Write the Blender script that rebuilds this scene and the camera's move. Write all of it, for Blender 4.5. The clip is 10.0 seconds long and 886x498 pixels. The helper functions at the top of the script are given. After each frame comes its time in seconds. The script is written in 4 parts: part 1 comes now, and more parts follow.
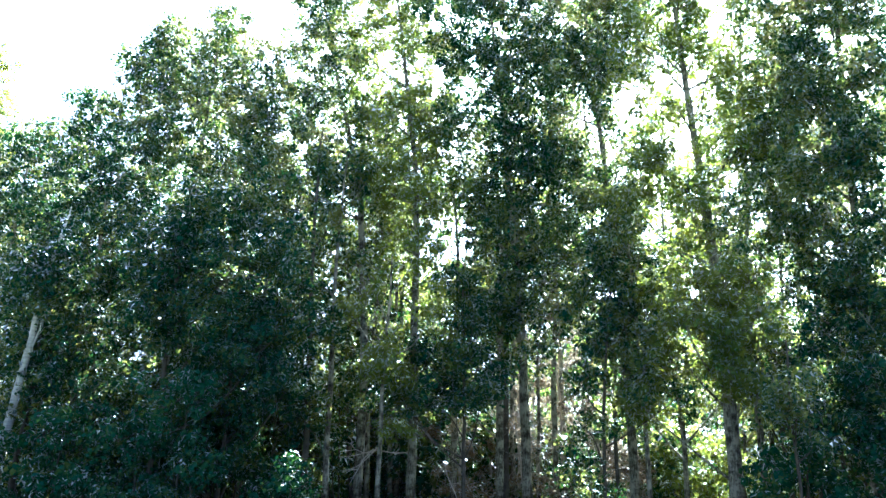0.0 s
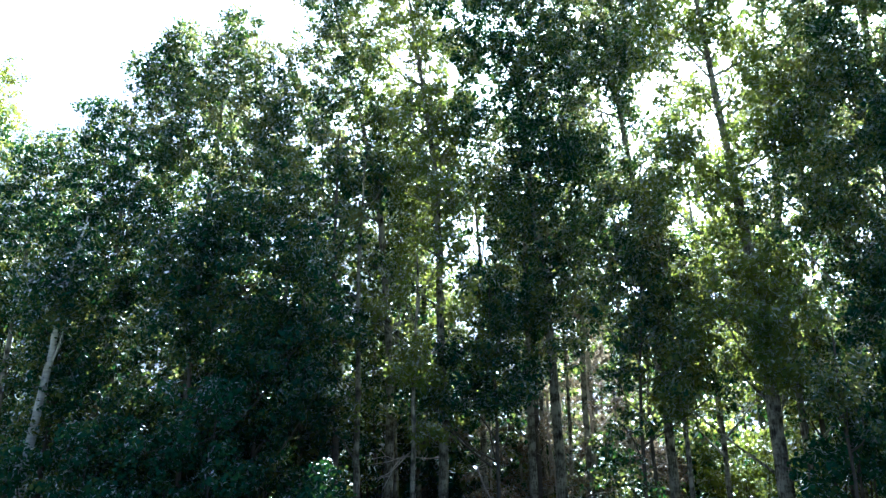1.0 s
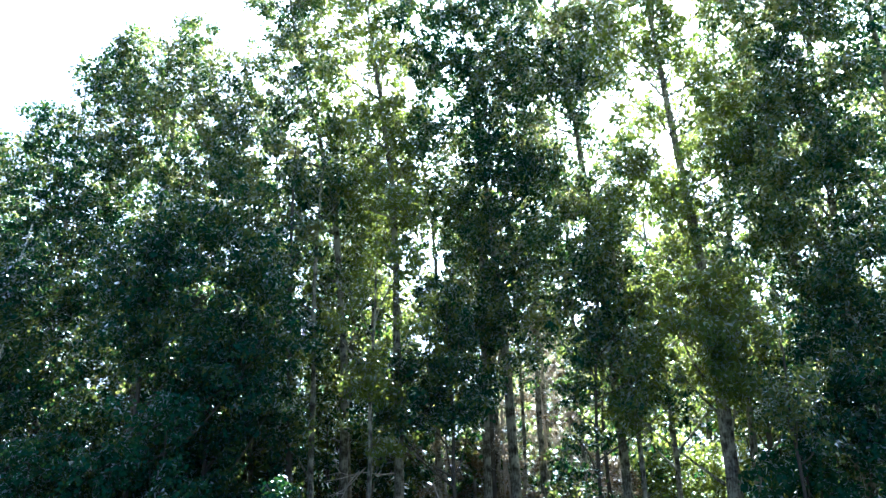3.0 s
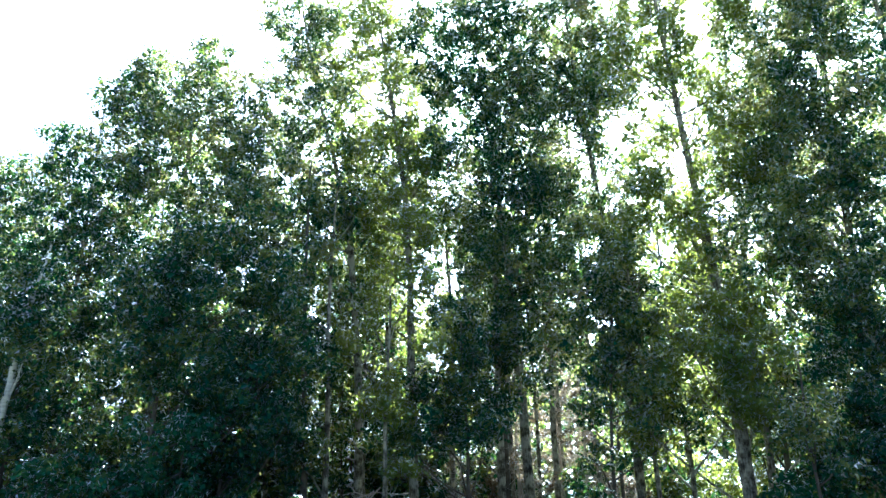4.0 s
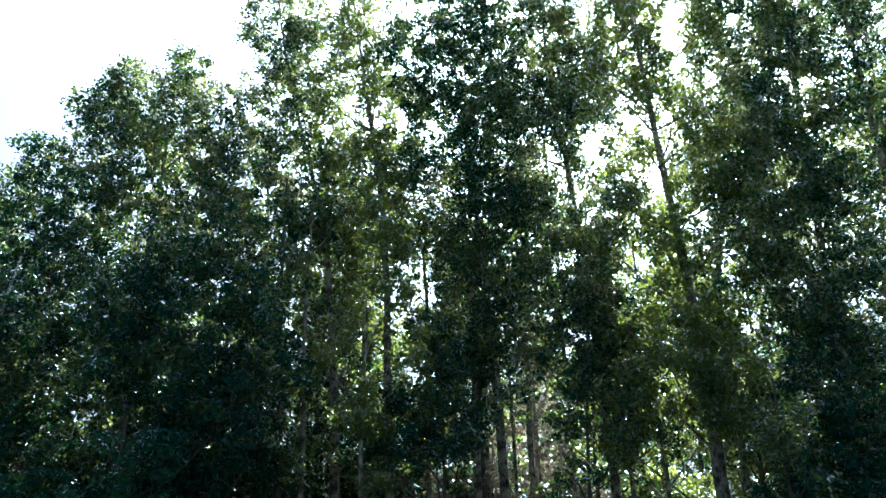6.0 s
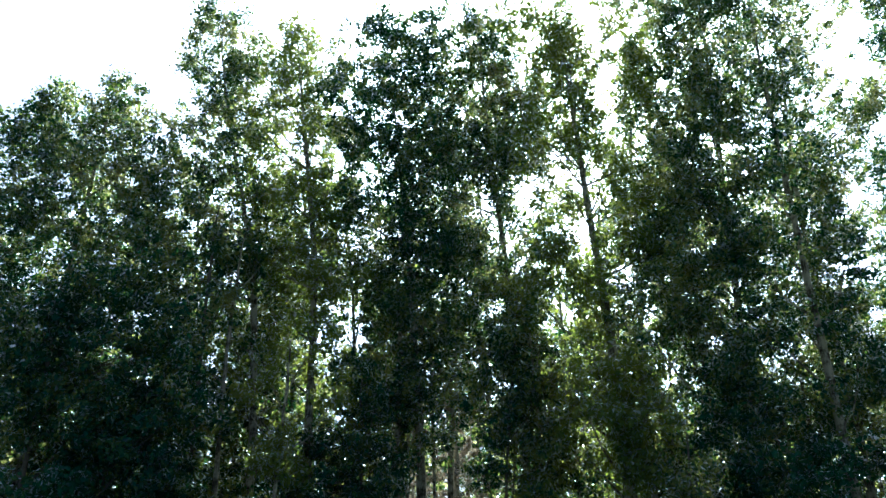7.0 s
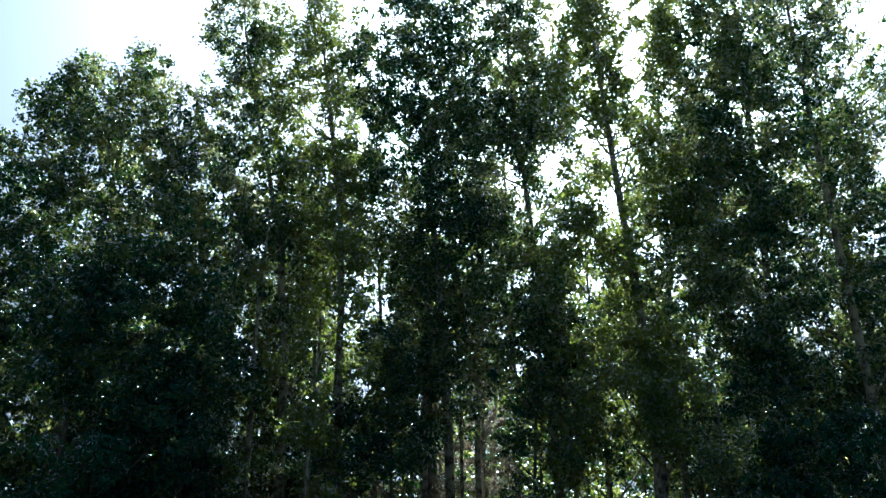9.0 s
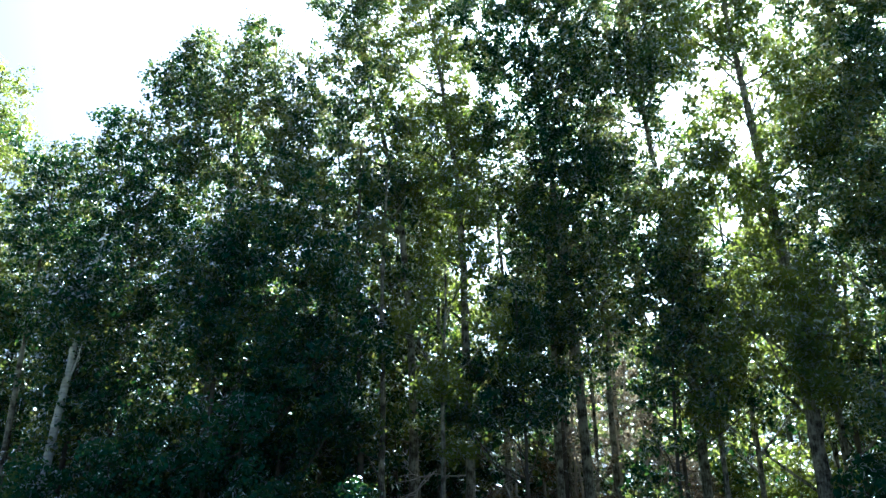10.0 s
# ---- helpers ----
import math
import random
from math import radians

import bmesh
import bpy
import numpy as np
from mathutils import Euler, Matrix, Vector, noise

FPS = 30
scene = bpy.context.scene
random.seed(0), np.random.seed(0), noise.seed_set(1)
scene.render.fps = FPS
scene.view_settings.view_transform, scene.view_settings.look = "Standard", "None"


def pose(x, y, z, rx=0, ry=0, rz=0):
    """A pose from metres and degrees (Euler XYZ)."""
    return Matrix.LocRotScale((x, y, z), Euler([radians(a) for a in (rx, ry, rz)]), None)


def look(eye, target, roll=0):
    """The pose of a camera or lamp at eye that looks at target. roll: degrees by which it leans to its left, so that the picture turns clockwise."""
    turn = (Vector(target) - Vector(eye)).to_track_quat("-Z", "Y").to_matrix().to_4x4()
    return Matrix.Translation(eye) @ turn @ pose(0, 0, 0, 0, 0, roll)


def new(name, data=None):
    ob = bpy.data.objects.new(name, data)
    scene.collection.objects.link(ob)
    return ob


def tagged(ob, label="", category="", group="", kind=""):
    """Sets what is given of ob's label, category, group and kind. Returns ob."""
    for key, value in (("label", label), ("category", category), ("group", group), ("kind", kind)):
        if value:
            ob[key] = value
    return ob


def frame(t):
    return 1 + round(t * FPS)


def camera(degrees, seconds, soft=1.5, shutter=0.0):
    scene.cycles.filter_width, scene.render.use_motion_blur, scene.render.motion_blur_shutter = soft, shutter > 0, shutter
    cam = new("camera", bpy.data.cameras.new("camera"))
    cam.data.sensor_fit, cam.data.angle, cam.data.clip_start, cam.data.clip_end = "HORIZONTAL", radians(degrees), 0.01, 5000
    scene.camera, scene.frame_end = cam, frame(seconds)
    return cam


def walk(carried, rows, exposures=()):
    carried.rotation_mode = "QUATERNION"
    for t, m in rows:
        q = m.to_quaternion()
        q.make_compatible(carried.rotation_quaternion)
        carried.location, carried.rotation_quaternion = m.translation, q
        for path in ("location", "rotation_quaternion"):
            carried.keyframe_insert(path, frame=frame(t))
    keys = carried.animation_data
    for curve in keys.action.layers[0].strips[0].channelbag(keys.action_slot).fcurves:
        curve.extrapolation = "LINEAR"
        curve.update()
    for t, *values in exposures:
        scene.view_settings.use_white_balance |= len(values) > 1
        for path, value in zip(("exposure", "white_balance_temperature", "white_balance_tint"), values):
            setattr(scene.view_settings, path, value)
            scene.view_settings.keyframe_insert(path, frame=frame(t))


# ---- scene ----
cam = camera(60.5, 10.0, soft=1.4)
PATH = [
    (0, (0.702, -0.436, 1.702), (0.531, 1.472, 2.274), 0.9),
    (0.5, (0.388, -0.306, 1.739), (0.301, 1.599, 2.341), -1.1),
    (1, (0.183, -0.079, 1.614), (0.010, 1.823, 2.209), -1.0),
    (1.5, (0.084, 0.185, 1.680), (-0.038, 2.100, 2.242), -1.3),
    (2, (0.040, 0.013, 1.591), (-0.005, 1.932, 2.153), -1.8),
    (2.5, (0.000, 0.000, 1.600), (-0.022, 1.911, 2.191), -1.7),
    (4, (-0.095, -0.103, 1.681), (-0.155, 1.782, 2.348), -1.5),
    (4.5, (-0.063, -0.081, 1.684), (-0.084, 1.804, 2.353), -1.7),
    (5, (-0.048, -0.075, 1.704), (-0.051, 1.809, 2.376), -2.0),
    (6.5, (-0.070, -0.096, 1.726), (-0.068, 1.764, 2.461), -1.7),
    (7, (0.120, -0.148, 1.768), (0.278, 1.683, 2.557), -0.9),
    (7.5, (0.096, -0.101, 1.703), (0.578, 1.673, 2.492), -1.7),
    (8, (0.092, -0.051, 1.694), (0.659, 1.707, 2.461), -1.6),
    (8.5, (0.017, -0.077, 1.725), (0.421, 1.727, 2.488), -0.9),
    (9, (-0.133, -0.119, 1.737), (-0.013, 1.742, 2.459), -0.7),
    (9.5, (-0.383, -0.043, 1.651), (-0.463, 1.858, 2.269), -0.8),
    (10, (-0.454, 0.207, 1.633), (-0.613, 2.097, 2.269), -1.1),
]
walk(cam, [(t, look(eye, target, roll)) for t, eye, target, roll in PATH],
     exposures=[(t, stops, 4320, 4 if t < 5.5 else -1) for t, stops in [
         (0.0, 2.89), (0.7, 2.44), (1.5, 1.76), (2.0, 1.76), (2.5, 2.12), (3.8, 2.70), (4.5, 2.23), (5.2, 1.85), (6.5, 1.36), (7.3, 1.18), (8.3, 0.82), (9.0, 0.74), (9.5, 1.14), (10.0, 1.70)]])

# ---- light ----
SUN_AZ, SUN_EL = radians(15.5), radians(42.5)
world = bpy.data.worlds.new("sky")
scene.world = world
world.use_nodes = True
wn, wl = world.node_tree.nodes, world.node_tree.links
wn.clear()
sky = wn.new("ShaderNodeTexSky")
sky.sky_type, sky.sun_disc = "NISHITA", False
sky.sun_elevation, sky.sun_rotation = SUN_EL, SUN_AZ
sky.air_density, sky.dust_density, sky.ozone_density = 0.25, 10.0, 0.1
back = wn.new("ShaderNodeBackground")
back.inputs["Strength"].default_value = 0.090
out = wn.new("ShaderNodeOutputWorld")
wl.new(sky.outputs[0], back.inputs["Color"])
wl.new(back.outputs[0], out.inputs["Surface"])

lamp = bpy.data.lights.new("sun", "SUN")
lamp.energy, lamp.angle, lamp.color = 5.0, radians(0.55), (1.0, 0.90, 0.74)
sun = new("sun", lamp)
toward = Vector((math.sin(SUN_AZ) * math.cos(SUN_EL), math.cos(SUN_AZ) * math.cos(SUN_EL), math.sin(SUN_EL)))
sun.matrix_world = look(toward * 60, (0, 0, 0))


# ---- materials ----
def node_material(name):
    m = bpy.data.materials.new(name)
    m.use_nodes = True
    m.node_tree.nodes.clear()
    return m, m.node_tree.nodes, m.node_tree.links


def ramp_node(nodes, stops):
    r = nodes.new("ShaderNodeValToRGB")
    while len(r.color_ramp.elements) < len(stops):
        r.color_ramp.elements.new(0.5)
    for e, (at, c) in zip(r.color_ramp.elements, stops):
        e.position, e.color = at, (*c, 1)
    return r


def leaf_material(name, stops, glow, share=0.42, gloss=0.32, sheen=1.13):
    """Thin leaf: a dull upper face, light that passes through, a waxy sheen."""
    m, n, l = node_material(name)
    geo = n.new("ShaderNodeNewGeometry")
    obj = n.new("ShaderNodeTexCoord")
    # Patch noise groups bright and dull leaf tones like sunlit and unlit clumps.
    patch = n.new("ShaderNodeTexNoise")
    patch.inputs["Scale"].default_value = 1.25
    patch.inputs["Detail"].default_value = 2
    l.new(obj.outputs["Object"], patch.inputs["Vector"])
    mix = n.new("ShaderNodeMath")
    mix.operation = "MULTIPLY_ADD"
    mix.inputs[1].default_value = 0.26
    l.new(geo.outputs["Random Per Island"], mix.inputs[0])
    half = n.new("ShaderNodeMath")
    half.operation = "MULTIPLY"
    half.inputs[1].default_value = 0.74
    l.new(patch.outputs["Fac"], half.inputs[0])
    l.new(half.outputs[0], mix.inputs[2])
    colour = ramp_node(n, stops)
    l.new(mix.outputs[0], colour.inputs[0])
    thru = ramp_node(n, glow)
    l.new(mix.outputs[0], thru.inputs[0])
    dull = n.new("ShaderNodeBsdfDiffuse")
    l.new(colour.outputs[0], dull.inputs["Color"])
    lit = n.new("ShaderNodeBsdfTranslucent")
    l.new(thru.outputs[0], lit.inputs["Color"])
    body = n.new("ShaderNodeMixShader")
    body.inputs[0].default_value = share
    l.new(dull.outputs[0], body.inputs[1])
    l.new(lit.outputs[0], body.inputs[2])
    wax = n.new("ShaderNodeBsdfGlossy")
    wax.inputs["Roughness"].default_value = gloss
    fres = n.new("ShaderNodeFresnel")
    fres.inputs["IOR"].default_value = sheen
    full = n.new("ShaderNodeMixShader")
    l.new(fres.outputs[0], full.inputs[0])
    l.new(body.outputs[0], full.inputs[1])
    l.new(wax.outputs[0], full.inputs[2])
    end = n.new("ShaderNodeOutputMaterial")
    l.new(full.outputs[0], end.inputs["Surface"])
    return m


def bark_material(name, stops, bands=1.7, rough=0.9):
    """Bark: mottled colour, sideways scars, deep fine relief."""
    m, n, l = node_material(name)
    obj = n.new("ShaderNodeTexCoord")
    scar_map = n.new("ShaderNodeMapping")
    scar_map.inputs["Scale"].default_value = (1.2, 1.2, bands)
    l.new(obj.outputs["Object"], scar_map.inputs["Vector"])
    scar = n.new("ShaderNodeTexNoise")
    scar.inputs["Scale"].default_value = 3.0
    scar.inputs["Detail"].default_value = 5
    scar.inputs["Roughness"].default_value = 0.65
    l.new(scar_map.outputs[0], scar.inputs["Vector"])
    grain_map = n.new("ShaderNodeMapping")
    grain_map.inputs["Scale"].default_value = (1, 1, 0.25)
    l.new(obj.outputs["Object"], grain_map.inputs["Vector"])
    grain = n.new("ShaderNodeTexNoise")
    grain.inputs["Scale"].default_value = 34
    grain.inputs["Detail"].default_value = 4
    l.new(grain_map.outputs[0], grain.inputs["Vector"])
    add = n.new("ShaderNodeMath")
    add.operation = "MULTIPLY_ADD"
    add.inputs[1].default_value = 0.35
    l.new(grain.outputs["Fac"], add.inputs[0])
    less = n.new("ShaderNodeMath")
    less.operation = "MULTIPLY"
    less.inputs[1].default_value = 0.75
    l.new(scar.outputs["Fac"], less.inputs[0])
    l.new(less.outputs[0], add.inputs[2])
    colour = ramp_node(n, stops)
    l.new(add.outputs[0], colour.inputs[0])
    skin = n.new("ShaderNodeBsdfPrincipled")
    skin.inputs["Roughness"].default_value = rough
    l.new(colour.outputs[0], skin.inputs["Base Color"])
    bump = n.new("ShaderNodeBump")
    bump.inputs["Strength"].default_value = 0.6
    bump.inputs["Distance"].default_value = 0.02
    l.new(add.outputs[0], bump.inputs["Height"])
    l.new(bump.outputs[0], skin.inputs["Normal"])
    end = n.new("ShaderNodeOutputMaterial")
    l.new(skin.outputs[0], end.inputs["Surface"])
    return m


def earth_material(name, stops, scale):
    m, n, l = node_material(name)
    obj = n.new("ShaderNodeTexCoord")
    wide = n.new("ShaderNodeTexNoise")
    wide.inputs["Scale"].default_value = scale
    wide.inputs["Detail"].default_value = 8
    l.new(obj.outputs["Object"], wide.inputs["Vector"])
    fine = n.new("ShaderNodeTexNoise")
    fine.inputs["Scale"].default_value = 40
    fine.inputs["Detail"].default_value = 4
    l.new(obj.outputs["Object"], fine.inputs["Vector"])
    both = n.new("ShaderNodeMath")
    both.operation = "MULTIPLY_ADD"
    both.inputs[1].default_value = 0.3
    l.new(fine.outputs["Fac"], both.inputs[0])
    part_of = n.new("ShaderNodeMath")
    part_of.operation = "MULTIPLY"
    part_of.inputs[1].default_value = 0.7
    l.new(wide.outputs["Fac"], part_of.inputs[0])
    l.new(part_of.outputs[0], both.inputs[2])
    colour = ramp_node(n, stops)
    l.new(both.outputs[0], colour.inputs[0])
    skin = n.new("ShaderNodeBsdfPrincipled")
    skin.inputs["Roughness"].default_value = 0.95
    l.new(colour.outputs[0], skin.inputs["Base Color"])
    bump = n.new("ShaderNodeBump")
    bump.inputs["Distance"].default_value = 0.05
    l.new(both.outputs[0], bump.inputs["Height"])
    l.new(bump.outputs[0], skin.inputs["Normal"])
    end = n.new("ShaderNodeOutputMaterial")
    l.new(skin.outputs[0], end.inputs["Surface"])
    return m


LEAF = leaf_material("poplar_leaf",
    [(0.2, (0.010, 0.062, 0.051)), (0.5, (0.016, 0.080, 0.058)), (0.75, (0.034, 0.098, 0.050)), (0.95, (0.070, 0.115, 0.050))],
    [(0.32, (0.058, 0.120, 0.014)), (0.46, (0.150, 0.210, 0.020)), (0.53, (0.440, 0.460, 0.060)), (0.66, (0.900, 0.790, 0.270))], share=0.50, gloss=0.30, sheen=1.2)
# Alder leaf, also the darkened copy that puts shade into other foliage.
LEAF_DARK = leaf_material("alder_shade_leaf",
    [(0.2, (0.008, 0.056, 0.045)), (0.55, (0.012, 0.070, 0.050)), (0.9, (0.026, 0.086, 0.042))],
    [(0.32, (0.034, 0.095, 0.016)), (0.50, (0.085, 0.150, 0.020)), (0.57, (0.340, 0.370, 0.052)), (0.70, (0.720, 0.640, 0.150))], share=0.42, gloss=0.36, sheen=1.13)
# Sunlight put into the leaf colour: paler, yellower copy for crowns meant sunlit.
LEAF_SUNLIT = leaf_material("sunlit_leaf",
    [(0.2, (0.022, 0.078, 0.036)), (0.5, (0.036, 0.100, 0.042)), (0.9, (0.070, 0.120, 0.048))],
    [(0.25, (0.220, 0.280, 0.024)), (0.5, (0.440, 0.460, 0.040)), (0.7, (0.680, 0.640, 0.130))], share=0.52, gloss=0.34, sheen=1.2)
# Bush leaf with its green raised to stand in for front skylight.
LEAF_BUSH_LIT = leaf_material("brightened_bush_leaf",
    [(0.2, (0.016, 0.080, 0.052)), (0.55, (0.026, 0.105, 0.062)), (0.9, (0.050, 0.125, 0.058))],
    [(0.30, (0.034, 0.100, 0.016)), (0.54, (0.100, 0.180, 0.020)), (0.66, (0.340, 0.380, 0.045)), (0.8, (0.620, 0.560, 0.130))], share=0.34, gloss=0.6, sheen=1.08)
NEEDLE = leaf_material("dry_needle",
    [(0.3, (0.10, 0.072, 0.044)), (0.5, (0.20, 0.152, 0.098)), (0.7, (0.34, 0.27, 0.18))],
    [(0.3, (0.22, 0.16, 0.08)), (0.5, (0.44, 0.34, 0.19)), (0.7, (0.70, 0.57, 0.35))], share=0.40)
BARK = bark_material("grey_poplar_bark", [(0.40, (0.014, 0.013, 0.010)), (0.46, (0.048, 0.042, 0.029)), (0.52, (0.140, 0.125, 0.085)), (0.61, (0.36, 0.325, 0.235))])
BARK_WHITE = bark_material("white_birch_bark", [(0.36, (0.05, 0.045, 0.04)), (0.43, (0.45, 0.42, 0.37)), (0.6, (0.68, 0.66, 0.60)), (0.8, (0.78, 0.76, 0.70))], bands=9.0, rough=0.7)
BARK_DARK = bark_material("dark_alder_bark", [(0.32, (0.02, 0.018, 0.014)), (0.5, (0.07, 0.06, 0.045)), (0.75, (0.14, 0.12, 0.09))], bands=2.0)
DEADWOOD = bark_material("dry_grey_wood", [(0.3, (0.24, 0.19, 0.14)), (0.5, (0.44, 0.37, 0.29)), (0.75, (0.62, 0.55, 0.46))], bands=1.0)
DRYGRASS = bark_material("dry_straw", [(0.3, (0.20, 0.15, 0.07)), (0.5, (0.36, 0.28, 0.14)), (0.7, (0.48, 0.40, 0.22))], bands=1.0)
# Tones of the mostly unseen ground are raised to bounce fill onto foliage.
EARTH = earth_material("grassy_earth", [(0.3, (0.07, 0.09, 0.04)), (0.5, (0.12, 0.13, 0.065)), (0.7, (0.20, 0.175, 0.105))], 0.6)


# ---- builders ----
def mesh_object(name, verts, faces, material, parent=None, label="", kind="", smooth=False):
    """One mesh from arrays: verts (n, 3); faces (m, k), all of k corners."""
    me = bpy.data.meshes.new(name)
    verts, faces = np.asarray(verts, np.float32), np.asarray(faces, np.int32)
    count, k = faces.shape
    me.vertices.add(len(verts))
    me.vertices.foreach_set("co", verts.ravel())
    me.loops.add(count * k)
    me.loops.foreach_set("vertex_index", faces.ravel())
    me.polygons.add(count)
    me.polygons.foreach_set("loop_start", np.arange(count, dtype=np.int32) * k)
    me.polygons.foreach_set("loop_total", np.full(count, k, np.int32))
    me.polygons.foreach_set("use_smooth", np.full(count, smooth))
    me.materials.append(material)
    me.update(calc_edges=True)
    ob = new(name, me)
    ob.parent = parent
    return tagged(ob, label, kind=kind)


def curve_points(points, steps):
    """A smooth line through the points (Catmull-Rom)."""
    p = np.asarray(points, float)
    p = np.vstack([2 * p[0] - p[1], p, 2 * p[-1] - p[-2]])
    line = []
    for i in range(1, len(p) - 2):
        for s in np.linspace(0, 1, steps, endpoint=False):
            a, b, c, d = p[i - 1:i + 3]
            line.append(0.5 * (2 * b + (c - a) * s + (2 * a - 5 * b + 4 * c - d) * s * s + (3 * b - a - 3 * c + d) * s ** 3))
    return np.array(line + [p[-2]])


def tube(line, radii, sides, rough=0.0, rng=None):
    """Rings of a round, tapered stem along a line; quads."""
    line = np.asarray(line, float)
    way = np.gradient(line, axis=0)
    way /= np.linalg.norm(way, axis=1)[:, None] + 1e-9
    side = np.cross(way, (0.31, 0.93, 0.17))
    side /= np.linalg.norm(side, axis=1)[:, None] + 1e-9
    up = np.cross(side, way)
    a = np.linspace(0, 2 * np.pi, sides, endpoint=False)
    r = np.asarray(radii, float)[:, None] * np.ones(sides)
    if rough:
        r = r * (1 + rough * rng.normal(size=r.shape))
    v = line[:, None] + (np.cos(a)[:, None] * side[:, None] + np.sin(a)[:, None] * up[:, None]) * r[..., None]
    n = len(line)
    i, j = np.meshgrid(np.arange(n - 1), np.arange(sides), indexing="ij")
    k = (j + 1) % sides
    f = np.stack([i * sides + j, i * sides + k, (i + 1) * sides + k, (i + 1) * sides + j], -1).reshape(-1, 4)
    return v.reshape(-1, 3), f


def joined(pieces):
    verts, faces, n = [], [], 0
    for v, f in pieces:
        verts.append(v)
        faces.append(f + n)
        n += len(v)
    return np.vstack(verts), np.vstack(faces)


def leaves(centres, normals, size, rng, swell=1.0):
    """Folded kite-shaped leaves, two triangles each; swell: a size for each leaf."""
    n = len(centres)
    axis = rng.normal(size=(n, 3))
    axis[:, 2] -= 0.9
    axis -= normals * np.sum(axis * normals, 1)[:, None]
    axis /= np.linalg.norm(axis, axis=1)[:, None] + 1e-9
    wide = np.cross(normals, axis)
    s = (size * swell * rng.uniform(0.7, 1.25, n))[:, None]
    fold = normals * s * rng.uniform(0.02, 0.16, n)[:, None]
    v = np.stack([centres - axis * s * 0.5, centres - axis * s * 0.06 + wide * s * 0.43 + fold,
                  centres + axis * s * 0.52, centres - axis * s * 0.06 - wide * s * 0.43 + fold], 1).reshape(-1, 3)
    b = np.arange(n)[:, None] * 4
    f = np.stack([b + (0, 1, 2), b + (0, 2, 3)], 1).reshape(-1, 3)
    return v, f


def foliage(lobes, rng, size, fill):
    """Tufts inside each lobe (x, y, z, width, height, density): tuft centres by lobe, and the leaves round them."""
    tufts, places, normals, swell = [], [], [], []
    extra = [(x + rng.uniform(-1.2, 1.2) * w, y + rng.normal() * 0.6, z + rng.uniform(-1.2, 1.0) * h, w * 0.5, h * 0.45, d * 0.7) for x, y, z, w, h, d in lobes]
    for x, y, z, w, h, dense in lobes + extra:
        deep = max(0.75, 0.6 * (w + h))
        count = max(4, int(fill * dense * (w * h) * 112))
        d = rng.normal(size=(count, 3))
        d /= np.linalg.norm(d, axis=1)[:, None]
        c = d * rng.uniform(0.1, 1.0, count)[:, None] ** 0.5
        c *= 1 + 0.12 * rng.normal(size=(count, 1))
        c = c * (w, deep, h) + (x, y, z)
        tufts.append(c)
        per = rng.integers(16, 54, count)
        k = np.repeat(np.arange(count), per)
        out_way = rng.normal(size=(len(k), 3))
        out_way /= np.linalg.norm(out_way, axis=1)[:, None]
        part_out = rng.uniform(0.05, 1, len(k)) ** 0.45
        reach = (np.sqrt(per / 35) * rng.uniform(0.15, 0.29, count))[k] * part_out * max(1, size / 0.09)
        swell.append(np.where(part_out < 0.55, 1.36, 0.93))
        places.append(c[k] + out_way * reach[:, None] * (1.0, 1.0, 0.72))
        normals.append(out_way * 0.8 + rng.normal(size=out_way.shape) * 0.55 + (0, 0, 0.3))
    places, nrm = np.vstack(places), np.vstack(normals)
    nrm /= np.linalg.norm(nrm, axis=1)[:, None]
    return tufts, leaves(places, nrm, size, rng, np.concatenate(swell))


